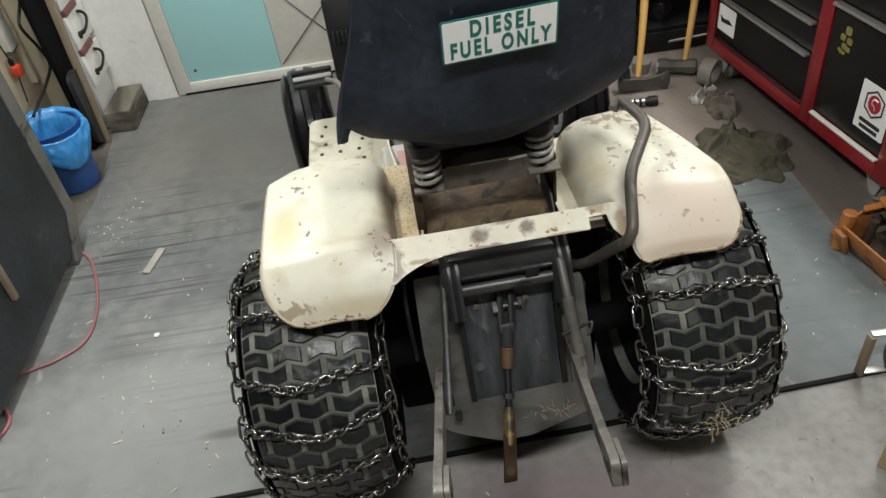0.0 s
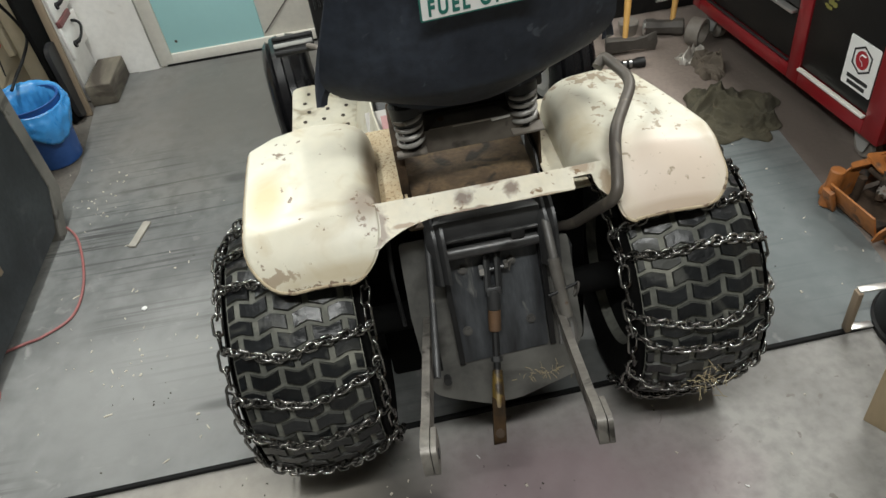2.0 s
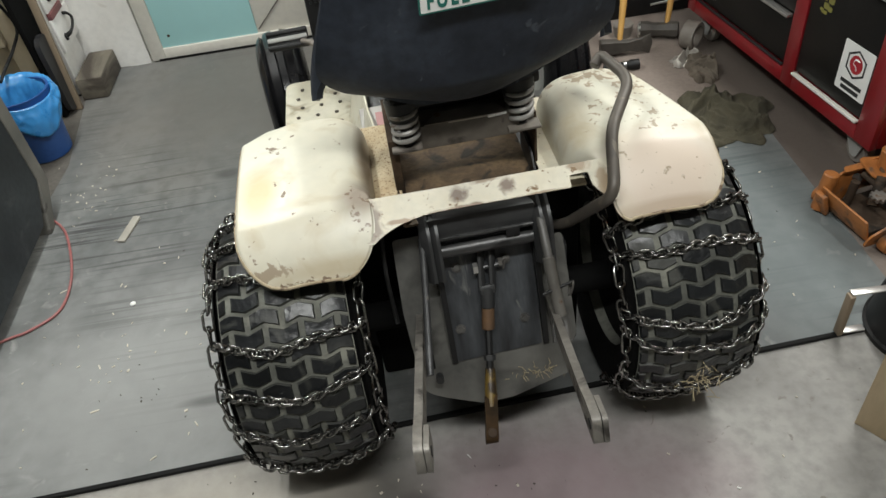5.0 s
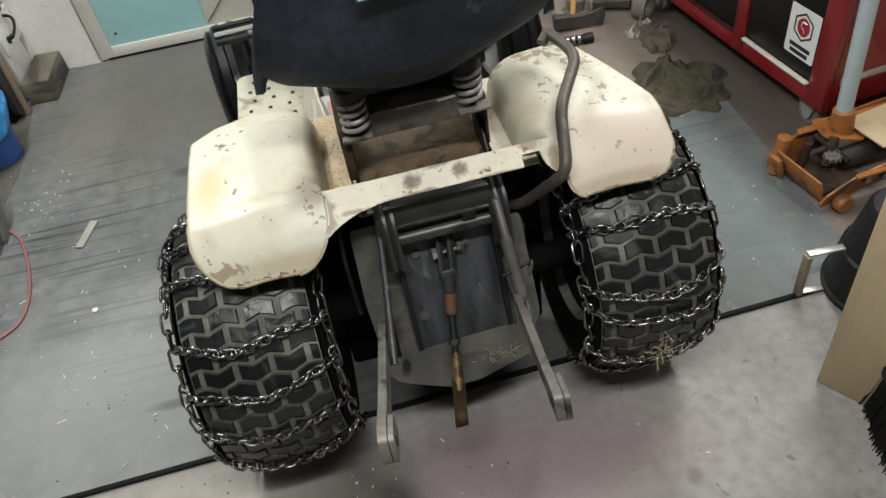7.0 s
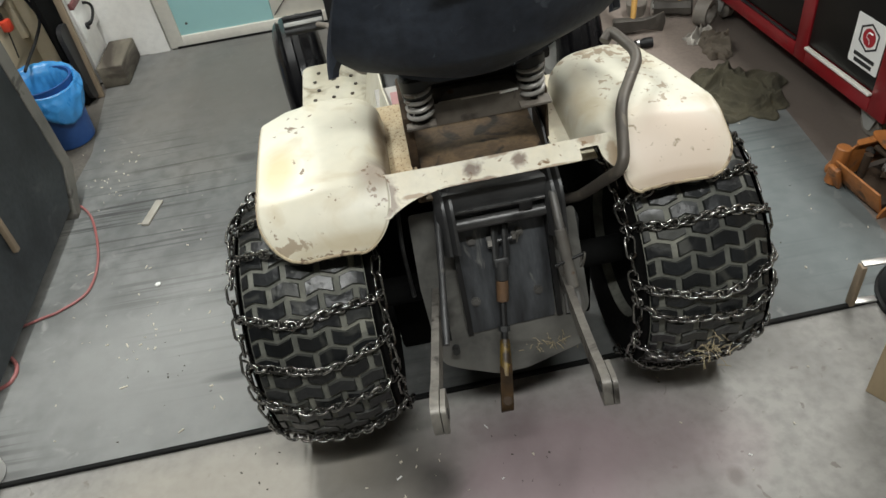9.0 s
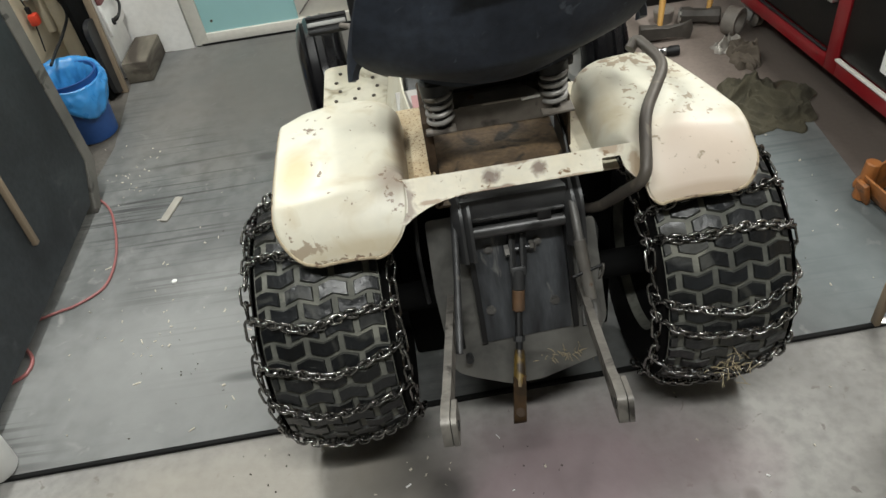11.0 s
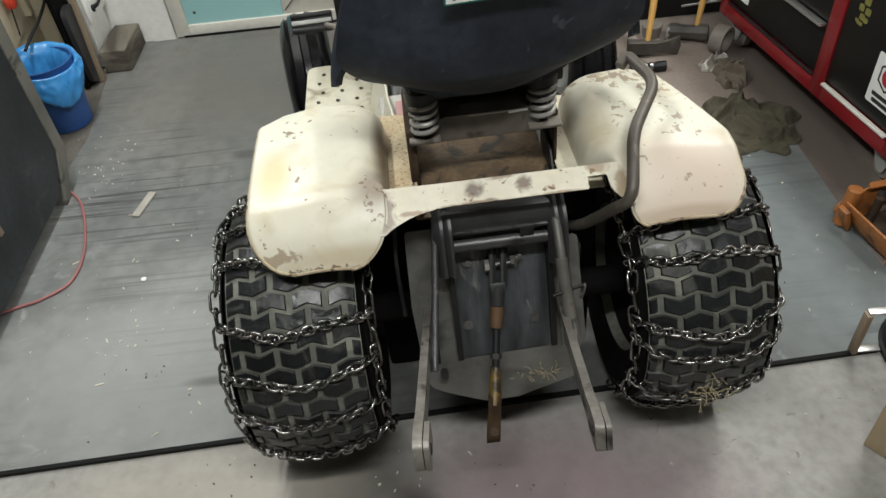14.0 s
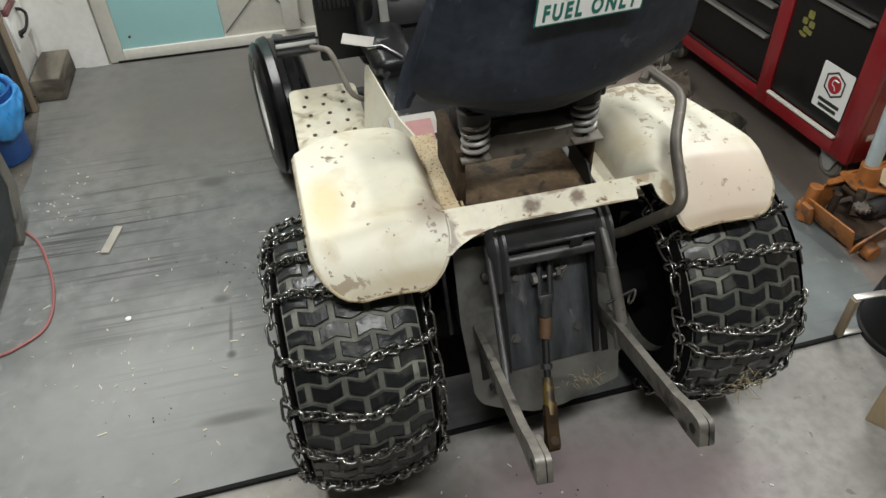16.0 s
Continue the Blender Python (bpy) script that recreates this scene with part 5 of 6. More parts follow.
bm = sweep(bmesh.new(), spline([(0.128, -0.0012, 0.338), (0.146, -0.0012, 0.338), (0.152, -0.0012, 0.322), (0.140, -0.0012, 0.316), (0.136, -0.0012, 0.305)], 4), 0.0035, 6, flat=0.2)
part("emblem_curl", bm, PAPER, st1)
for z, w in ((0.259, 0.088), (0.240, 0.076)):
    bm = box(bmesh.new(), (0.1415, -0.0019, z), (w, 0.0008, 0.012), 0.0)
    part("print_bar", bm, BLACK_INK, st1, "dark bar of print")
st2 = sticker(0.892, 1.008, 0.212, 0.312, PAPER, lower, "white sticker with a grey print")
bm = slab(bmesh.new(), rounded([(0.905, 0.255), (0.935, 0.268), (0.97, 0.262), (0.995, 0.272), (0.985, 0.245), (0.94, 0.250)], 0.005), 0.0006, Matrix(((1, 0, 0, 0), (0, 0, 1, -0.0024), (0, 1, 0, 0), (0, 0, 0, 1))))
part("print_mark", bm, DARK_GREY, st2)
random.seed(8)
for k, (x, z, w, h) in enumerate(((0.312, 0.478, 0.030, 0.030), (0.330, 0.452, 0.026, 0.024), (0.300, 0.450, 0.028, 0.024), (0.318, 0.428, 0.026, 0.022), (0.300, 0.424, 0.022, 0.018), (0.322, 0.408, 0.030, 0.012), (0.334, 0.412, 0.02, 0.010))):
    w, h = w * 0.84, h * 0.84
    sticker(x - w / 2, x + w / 2, z - h / 2, z + h / 2, YELLOW_INK, door_dr, "olive yellow sticker piece")
# pale strip along the near side, casters
bm = box(bmesh.new(), (-0.003, -0.27, 0.205), (0.006, 0.46, 0.022), 0.002)
part("side_trim", bm, ALU, chest, "pale trim strip on the side")
for x, y in ((0.09, -0.06), (0.09, -0.42), (0.98, -0.06), (0.98, -0.42)):
    bm = bmesh.new()
    for k in (-0.022, 0.022):
        slab(bm, rounded([(-0.035, 0.10), (0.045, 0.112), (0.055, 0.10), (0.012, 0.03), (-0.012, 0.03)], 0.008), 0.004, Matrix(((1, 0, 0, x), (0, 0, 1, y + k - 0.002), (0, 1, 0, 0), (0, 0, 0, 1))))
    fork = part("caster", bm, LIGHT_GREY, chest, "light grey steel caster fork")
    bm = lathe(bmesh.new(), [(-0.016, 0.012), (-0.018, 0.040), (-0.012, 0.048), (0.012, 0.048), (0.018, 0.040), (0.016, 0.012)], "y", 24, Matrix.Translation((x, y, 0.0525)))
    part("caster_wheel", bm, PIPE_GREY, fork, "grey rubber caster wheel")

# ---- trolley jack ----
jack = root("trolley_jack", "orange steel trolley jack with worn paint and pale blue handle", "trolley jack", Matrix.Translation((1.30, 1.465, 0.004)) @ pose(0, 0, 0, 0, 0, 10))
UPR = Matrix(((1, 0, 0, 0), (0, 0, 1, 0), (0, 1, 0, 0), (0, 0, 0, 1)))
# far and near side frames, cut from plate, leaning outwards
for sy, lean in ((-0.098, 16), (0.088, -4)):
    o = rounded([(-0.155, 0.012), (-0.075, 0.012), (-0.05, 0.035), (0.34, 0.03), (0.42, 0.06), (0.38, 0.125), (0.14, 0.128), (-0.01, 0.128), (-0.09, 0.112), (-0.155, 0.060)], 0.012)
    bm = slab(bmesh.new(), o, 0.006, Matrix.Translation((0, sy, 0)) @ rot(lean, 0, 0).to_4x4() @ UPR)
    fr = part("side_frame", bm, ORANGE, jack, "orange side frame with worn paint")
    bm = slab(bmesh.new(), rounded([(-0.10, 0), (0.02, -0.004), (0.30, 0), (0.30, 0.022), (-0.09, 0.020)], 0.006), 0.005, Matrix.Translation((0.0, sy - (0.050 if sy < 0 else 0.008), 0.118)) @ rot(-14 if sy < 0 else 6, 3, 0).to_4x4())
    part("flange", bm, ORANGE, fr, "bent orange flange")
    nd = Vector((0, -1, 0.28)).normalized()
    for bx, bz in ((-0.045, 0.088), (0.02, 0.072)):
        p = Vector((bx, sy - bz * 0.28 if sy < 0 else sy, bz))
        part("bolt", cyl(bmesh.new(), p - nd * 0.006, p + nd * 0.014, 0.011, 6), GREY_STEEL, fr)
bm = box(bmesh.new(), (-0.150, -0.008, 0.060), (0.007, 0.175, 0.080), 0.003, rot(0, -18, 0))
part("end_plate", bm, ORANGE, jack, "orange end plate")
bm = bmesh.new()
cyl(bm, (-0.150, 0.088, 0.008), (-0.135, 0.090, 0.128), 0.021, 18, bevel=0.003)
part("corner_post", bm, ORANGE, jack, "round orange corner post")
part("corner_tab", box(bmesh.new(), (-0.160, 0.070, 0.045), (0.016, 0.040, 0.075), 0.005, rot(0, -18, 0)), ORANGE, jack, "folded orange tab")
bm = bmesh.new()
cyl(bm, (-0.02, -0.01, 0.065), (0.16, -0.01, 0.07), 0.030, 18, bevel=0.004)
part("ram", bm, DARK_STEEL, jack, "oily dark hydraulic ram")
part("pump_pin", cyl(bmesh.new(), (-0.045, -0.06, 0.105), (-0.045, 0.07, 0.110), 0.008, 12), RUST, jack, "rusty cross pin")
part("pump_barrel", cyl(bmesh.new(), (-0.075, -0.02, 0.07), (-0.03, 0.02, 0.128), 0.015, 14), RUST, jack, "rusty pump barrel")
part("pump_plunger", cyl(bmesh.new(), (-0.10, 0.045, 0.03), (-0.09, 0.045, 0.115), 0.012, 12), RUST, jack, "rusty plunger")
part("release_valve", cyl(bmesh.new(), (-0.02, 0.03, 0.075), (0.0, 0.05, 0.135), 0.011, 12), ORANGE_RUST, jack, "rusty release valve")
bm = box(bmesh.new(), (-0.06, -0.005, 0.03), (0.14, 0.15, 0.02), 0.004)
part("base_plate", bm, RUST, jack, "rusty oily base plate")
bm = lathe(bmesh.new(), [(0, 0.0), (0, 0.020), (0.010, 0.020), (0.010, 0.0)], "z", 20, Matrix.Translation((-0.075, -0.03, 0.105)))
for k in range(10):
    a = 2 * math.pi * k / 10
    box(bm, (-0.075 + 0.022 * math.cos(a), -0.03 + 0.022 * math.sin(a), 0.110), (0.007, 0.006, 0.010), 0.001, rot(0, 0, 36 * k))
part("pinion", bm, GREY_STEEL, jack, "grey toothed wheel")
bm = box(bmesh.new(), (0.175, -0.005, 0.132), (0.26, 0.150, 0.006), 0.003, rot(0, -2, 0))
part("cover_plate", bm, PLY, jack, "dusty tan cover plate")
bm = bmesh.new()
cyl(bm, (0.022, 0.050, 0.115), (0.019, 0.055, 0.185), 0.033, 20, 0.030, 0.003)
part("handle_socket", bm, ORANGE, jack, "orange handle socket")
part("socket_plate", slab(bmesh.new(), rounded([(-0.07, -0.02), (0.04, -0.06), (0.05, 0.06), (-0.05, 0.07)], 0.02), 0.005, Matrix.Translation((0.015, 0.045, 0.116)) @ rot(4, 10, 0).to_4x4()), ORANGE, jack, "orange socket plate")
bm = bmesh.new()
cyl(bm, (0.019, 0.055, 0.17), (-0.004, 0.093, 1.25), 0.0215, 18, bevel=0.003)
part("handle", bm, PALE_BLUE, jack, "pale blue grey steel handle")
for x, y in ((-0.10, -0.125), (-0.12, 0.118), (0.38, -0.125), (0.38, 0.118)):
    bm = cyl(bmesh.new(), (x, y - 0.016, 0.026), (x, y + 0.016, 0.026), 0.026, 20, bevel=0.004)
    part("roller", bm, ORANGE if x < 0 else DARK_STEEL, jack, "steel roller")

# ---- north wall: white boarding and the turquoise door ----
bm = box(bmesh.new(), (-1.30, 3.205, 1.0), (0.40, 0.030, 2.0), 0.002)
tagged(part("trim_board", bm, WHITE, smooth=False), "scuffed white wall board beside the door", "wall panel", kind="structure")
door = root("door_1", "off-white framed door with a large turquoise panel", "door", kind="structure")
DY = 3.200
for name, c, s in (("door_stile", (-1.060, DY, 1.01), (0.062, 0.036, 2.0)), ("door_stile", (0.55, DY, 1.01), (0.062, 0.036, 2.0)), ("door_rail", (-0.255, DY, 0.034), (1.548, 0.036, 0.056)), ("door_rail", (-0.255, DY, 1.98), (1.548, 0.036, 0.06))):
    part(name, box(bmesh.new(), c, s, 0.003), OFF_WHITE, door, "off-white painted frame piece")
part("door_panel", box(bmesh.new(), (-0.814, DY, 1.006), (0.428, 0.020, 1.886), 0.002), CYAN, door, "turquoise painted panel")
part("door_panel", box(bmesh.new(), (-0.042, DY + 0.004, 1.006), (1.114, 0.016, 1.886), 0.002), OFF_WHITE, door, "off-white door board")
bm = bmesh.new()
sweep(bm, [(-0.585, DY - 0.009, 0.46), (-0.25, DY - 0.009, 0.08)], 0.003, 6)
sweep(bm, [(-0.59, DY - 0.009, 0.08), (-0.18, DY - 0.009, 0.50)], 0.003, 6)
part("cross_brace", bm, GREY_STEEL, door, "thin crossed bracing wires")
part("door_shadow_gap", box(bmesh.new(), (-0.255, DY - 0.0205, 0.0125), (1.61, 0.003, 0.009), 0.0), BLACK_EDGE, door)
part("screw", cyl(bmesh.new(), (-0.985, DY - 0.009, 0.115), (-0.985, DY - 0.0125, 0.115), 0.006, 10), DIRT, door)
bm = box(bmesh.new(), (-0.305, DY - 0.03, 0.30), (0.07, 0.02, 0.46), 0.003)
part("upright_board", bm, OFF_WHITE, door, "pale upright board")

# ---- west side: drawer cabinet, post, beige wall, dark bench ----
cab = root("drawer_cabinet", "white drawer cabinet with black hooked pulls", "cabinet")
part("body", box(bmesh.new(), (-1.62, 3.075, 0.56), (0.52, 0.20, 1.1), 0.004), WHITE, cab, "white cabinet body")
for k in range(5):
    z0 = 0.195 + 0.167 * k
    dr = part("drawer_front", box(bmesh.new(), (-1.352, 3.085, z0 + 0.075), (0.014, 0.205, 0.140), 0.004), WHITE, cab, "white drawer front")
    part("tape_strip", box(bmesh.new(), (-1.3475, 3.055, z0 + 0.158), (0.017, 0.14, 0.026), 0.001), MAROON, dr, "maroon tape strip")
    bm = sweep(bmesh.new(), spline([(-1.345, 3.044, z0 + 0.050), (-1.324, 3.058, z0 + 0.060), (-1.318, 3.090, z0 + 0.076), (-1.319, 3.116, z0 + 0.098), (-1.328, 3.112, z0 + 0.118), (-1.341, 3.100, z0 + 0.126)], 5), [0.011] * 5 + [0.0085] * 21, 8, flat=0.7)
    cyl(bm, (-1.347, 3.040, z0 + 0.048), (-1.339, 3.042, z0 + 0.050), 0.015, 12)
    part("hook_pull", bm, BLACK, dr, "black hooked pull")
post = tagged(part("wooden_post", box(bmesh.new(), (-1.348, 2.945, 0.75), (0.028, 0.020, 1.5), 0.003, rot(-6.5, 0, 0)), WOOD), "raw wooden upright leaning beside the cabinet", "post")
tagged(part("plank", box(bmesh.new(), (-1.39, 2.925, 0.80), (0.02, 0.255, 1.58), 0.003), DEEP_BLACK), "black board standing beside the drawer cabinet", "board")
bm = slab(bmesh.new(), rounded([(2.80, 0.02), (2.90, 0.02), (2.93, 0.22), (2.90, 0.34), (2.80, 0.34)], 0.05), 0.02, Matrix(((0, 0, 1, -1.372), (1, 0, 0, 0), (0, 1, 0, 0), (0, 0, 0, 1))))
tagged(part("grey_board", bm, DARK_GREY), "dark grey rounded plastic board leaning behind the bin", "board")
pan = root("wall_panel", "beige painted partition with stains behind the waste bin", "wall panel", kind="structure")
part("board", box(bmesh.new(), (-1.56, 2.62, 0.85), (0.03, 1.12, 1.7), 0.003), BEIGE, pan)
part("return_board", box(bmesh.new(), (-1.475, 2.958, 0.85), (0.140, 0.016, 1.7), 0.002), BEIGE, pan, "beige board across the end of the cabinet")
part("batten", box(bmesh.new(), (-1.53, 2.845, 1.02), (0.03, 0.075, 1.1), 0.004), OFF_WHITE, pan, "pale upright batten")
part("batten", box(bmesh.new(), (-1.535, 2.905, 0.90), (0.03, 0.035, 1.2), 0.004), BEIGE, pan)
tagged(part("black_cable", sweep(bmesh.new(), spline([(-1.44, 2.989, 0.673), (-1.44, 2.843, 0.595), (-1.44, 2.808, 0.553), (-1.44, 2.865, 0.449), (-1.44, 2.883, 0.369), (-1.44, 2.779, 0.333), (-1.44, 2.666, 0.317), (-1.44, 2.581, 0.302)], 8), 0.006, 8), BLACK), "black cable hanging down the beige partition", "cable")
tagged(part("thin_cord", sweep(bmesh.new(), spline([(-1.52, 2.73, 0.648), (-1.52, 2.758, 0.506), (-1.52, 2.775, 0.412), (-1.52, 2.742, 0.289)], 8), 0.003, 6), BLACK), "thin dark cord hanging on the partition", "cord")
plug = root("orange_plug", "orange plastic plug hanging on the thin cord", "plug")
part("plug_body", box(bmesh.new(), (-1.515, 2.775, 0.408), (0.034, 0.040, 0.046), 0.009), ORANGE_PLASTIC, plug)
part("plug_collar", cyl(bmesh.new(), (-1.522, 2.775, 0.434), (-1.522, 2.775, 0.456), 0.010, 12), BLACK, plug)

bench = root("dark_bench", "bench with dark scuffed side board and pale timber leg", "workbench")
part("side_board", slab(bmesh.new(), [(0.1, 0.055), (2.00, 0.055), (2.105, 0.165), (2.105, 1.0), (0.1, 1.0)], 0.02, Matrix(((0, 0, 1, -1.258), (1, 0, 0, 0), (0, 1, 0, 0), (0, 0, 0, 1)))), DARK_PANEL, bench, "dark scuffed board")
part("leg", slab(bmesh.new(), rounded([(2.01, MAT_H), (2.05, MAT_H), (2.165, 0.13), (2.175, 1.0), (2.107, 1.0), (2.107, 0.16)], 0.006), 0.045, Matrix(((0, 0, 1, -1.280), (1, 0, 0, 0), (0, 1, 0, 0), (0, 0, 0, 1)))), BENCH_EDGE, bench, "worn grey timber leg")
part("leg", box(bmesh.new(), (-1.31, 0.15, 0.5), (0.045, 0.09, 1.0), 0.004), WOOD, bench)
part("top", box(bmesh.new(), (-1.62, 1.1, 1.02), (0.74, 2.05, 0.04), 0.004), WOOD, bench, "timber bench top")
part("batten", box(bmesh.new(), (-1.229, 1.665, 0.55), (0.016, 0.020, 0.70), 0.003, rot(-4, 0, 0)), WOOD, bench, "worn wooden batten")

# waste bin with bag
bin_ob = root("waste_bin", "round blue plastic waste bin", "waste bin", Matrix.Translation((-1.392, 2.555, 0.004)))
bm = lathe(bmesh.new(), [(0.0, 0.0), (0.0, 0.082), (0.006, 0.088), (0.20, 0.104), (0.26, 0.108), (0.265, 0.112), (0.265, 0.104), (0.20, 0.096), (0.012, 0.082), (0.012, 0.0)], "z", 36)
part("bin_body", bm, BIN_BLUE, bin_ob, "dark blue bin body")


def bag_fn(u, v):
    a = 2 * math.pi * u
    w = noise.noise(Vector((math.cos(a) * 1.3, math.sin(a) * 1.3, v * 1.5)))
    w2 = noise.noise(Vector((math.cos(a) * 5, math.sin(a) * 5, v * 6.0 + 3)))
    w3 = noise.noise(Vector((math.cos(a) * 12, math.sin(a) * 12, v * 9.0 + 7)))
    front = max(0.0, math.cos(a + 0.80))
    rim = 0.268 + 0.022 * math.cos(a - 2.5) + 0.006 * w
    if v < 0.5:
        # the skirt outside, longest in one drooping point
        k = 1 - v / 0.5
        low = 0.050 + 0.075 * front ** 3 + 0.018 * w
        r, z = 0.117 + (0.020 * math.sin(2.2 * k) + 0.010 * w * k), rim - low * k
    else:
        # the lining inside
        k = (v - 0.5) / 0.5
        r, z = 0.117 - 0.022 * min(1.0, k * 6) - 0.028 * k, rim - 0.20 * k
    r += 0.007 * w2 + 0.003 * w3
    z += 0.006 * w2 * (1 - abs(2 * v - 1))
    return Vector((r * math.cos(a), r * math.sin(a), z))


bag = tagged(part("bin_bag", sheet(bmesh.new(), bag_fn, 96, 30), BAG_BLUE, angle=180), "light blue plastic bag folded over the bin rim", "bin bag")
bag.matrix_basis = Matrix.Translation((-1.392, 2.555, 0.004))
md = bag.modifiers.new("film", "SOLIDIFY")
md.thickness = 0.001

# timber block
tagged(part("timber_block", box(bmesh.new(), (-1.288, 3.045, MAT_H + 0.049), (0.112, 0.26, 0.098), 0.010), OLD_WOOD), "weathered brown timber block on the floor", "wooden block")

# red air hose
hz = MAT_H + 0.005
pts = spline([(-1.42, 2.02, 0.010), (-1.36, 2.08, 0.04), (-1.30, 2.108, 0.03), (-1.211, 2.042, hz), (-1.151, 1.92, hz), (-1.104, 1.752, hz), (-1.106, 1.624, hz), (-1.174, 1.56, hz), (-1.225, 1.541, hz), (-1.33, 1.50, hz)], 10)
tagged(part("air_hose", sweep(bmesh.new(), pts, 0.0042, 8), RED_HOSE), "thin red air hose lying curved on the mat", "hose")
pts = spline([(-1.38, 1.43, hz), (-1.31, 1.417, 0.022), (-1.271, 1.399, 0.018), (-1.244, 1.364, hz), (-1.241, 1.324, hz), (-1.263, 1.295, hz), (-1.36, 1.25, hz)], 10)
tagged(part("air_hose", sweep(bmesh.new(), pts, 0.0055, 8), RED_HOSE), "thin red hose end coming from under the bench", "hose")
# loose offcuts at the bench foot
tagged(part("wood_strip", box(bmesh.new(), (-0.965, 1.965, MAT_H + 0.004), (0.027, 0.125, 0.008), 0.002, rot(0, 0, -14)), GREY_WOOD), "thin pale wooden strip on the mat", "wood strip")
# white jug at the mat's corner
jug = root("white_jug", "white plastic jug at the mat edge", "jug", Matrix.Translation((-1.208, 1.015, MAT_H)))
bm = lathe(bmesh.new(), [(0.0, 0.0), (0.0, 0.042), (0.006, 0.046), (0.10, 0.052), (0.155, 0.064), (0.178, 0.060), (0.20, 0.030), (0.225, 0.020), (0.225, 0.0)], "z", 28)
part("jug_body", bm, PAPER, jug)

# ---- things on the floor by the chest ----
def cloth(name, c, rx, ry, h, seed, material, label, category, folds=9.0):
    off = Vector((seed * 3.1, seed * 1.7, 0))

    def fn(u, v):
        a = 2 * math.pi * u
        edge = 1 + 0.42 * noise.noise(Vector((math.cos(a) * 1.9, math.sin(a) * 1.9, seed))) + 0.12 * noise.noise(Vector((math.cos(a) * 6, math.sin(a) * 6, seed)))
        r = v * edge
        x, y = rx * r * math.cos(a), ry * r * math.sin(a)
        q = Vector((x * folds, y * folds, seed))
        warp = Vector((noise.noise(q * 0.55 + off), noise.noise(q * 0.55 + Vector((9, 2, 4))), 0)) * 1.3
        swell = 0.55 + 0.8 * noise.noise(q * 0.22 - off)
        crease = 0.0
        for amp, fr in ((0.55, 0.62), (0.34, 1.25), (0.12, 2.6)):
            crease += amp * max(0.0, 1 - abs(noise.noise((q + warp) * fr + off * fr)) * 3.0) ** 1.6
        z = h * (1 - v ** 6) * max(0.04, 0.30 * max(0.0, swell) + 0.95 * crease) + 0.004 + 0.003 * noise.noise(q * 3)
        return Vector((x, y, z if v < 0.999 else 0.002))
    ob = part(name, sheet(bmesh.new(), fn, 130, 60), material, angle=180)
    ob.matrix_basis = Matrix.Translation(c)
    return tagged(ob, label, category)


cloth("rag", (1.080, 2.050, MAT_H), 0.155, 0.160, 0.075, 2, OLIVE, "crumpled olive green cloth on the floor", "rag", 12)
cloth("leather_glove", (1.125, 2.365, 0.004), 0.058, 0.090, 0.07, 5, KHAKI, "crumpled brown work glove on the floor", "glove", 14)
cloth("foil_wrapper", (1.10, 2.455, 0.004), 0.060, 0.045, 0.06, 7, FOIL, "crumpled silver foil wrapper on the floor", "wrapper", 26)


def tool_handle(base, top, parent, label):
    """A wooden handle of oval section, slim at the head and swelling towards the middle."""
    b, t = Vector(base), Vector(top)
    pts = [b.lerp(t, k / 12) + Vector((0.006 * math.sin(k / 12 * 5.0), 0, 0)) for k in range(13)]
    radii = [0.0095 + 0.0060 * math.sin(min(1.0, k / 5) * math.pi / 2) - 0.003 * max(0.0, (k - 6) / 6) for k in range(13)]
    return part("handle", sweep(bmesh.new(), pts, radii, 12, flat=1.0), YELLOW_WOOD, parent, label)


axe = root("axe", "dark steel axe standing on its head with a yellow wooden handle", "axe", pose(0.797, 2.600, 0.004, 0, 0, -8))
head = [(0.0, -0.026), (0.062, -0.029), (0.108, -0.022), (0.160, -0.030), (0.195, -0.041), (0.203, 0.0), (0.195, 0.041), (0.160, 0.026), (0.108, 0.018), (0.062, 0.023), (0.0, 0.026)]
bm = bmesh.new()
loops = []
for y, k in ((-0.021, 0.92), (-0.015, 1.0), (0.015, 1.0), (0.021, 0.92)):
    # the cheeks taper to the cutting edge
    loops.append([bm.verts.new((x, y * max(0.06, 1 - (x / 0.205) ** 1.6), 0.041 + z * k)) for x, z in rounded(head, 0.006)])
for a, b in zip(loops, loops[1:]):
    for k in range(len(a)):
        q = (k + 1) % len(a)
        bm.faces.new((a[k], a[q], b[q], b[k]))
bm.faces.new(list(reversed(loops[0])))
bm.faces.new(loops[-1])
bmesh.ops.recalc_face_normals(bm, faces=bm.faces[:])
part("axe_head", bm, PIPE_DARK, axe, "dark rusty axe head with a flared bit")
tool_handle((0.074, 0.0, 0.03), (0.155, 0.37, 0.82), axe, "yellow wooden handle")
sledge = root("sledgehammer", "dark steel sledgehammer standing on its head with a yellow wooden handle", "sledgehammer", pose(0.985, 2.705, 0.004, 0, 0, -18))
bm = lathe(bmesh.new(), [(0.0, 0.0), (0.0, 0.027), (0.006, 0.034), (0.036, 0.035), (0.052, 0.029), (0.106, 0.029), (0.122, 0.035), (0.152, 0.034), (0.158, 0.027), (0.158, 0.0)], "x", 8, Matrix.Translation((0, 0, 0.034)) @ rot(22.5, 0, 0).to_4x4())
part("hammer_head", bm, PIPE_DARK, sledge, "dark octagonal hammer head")
part("hammer_face", lathe(bmesh.new(), [(-0.003, 0.0), (-0.003, 0.024), (0.001, 0.029), (0.008, 0.0335), (0.008, 0.0)], "x", 16, Matrix.Translation((0, 0, 0.034))), ALU, sledge, "bright worn striking face")
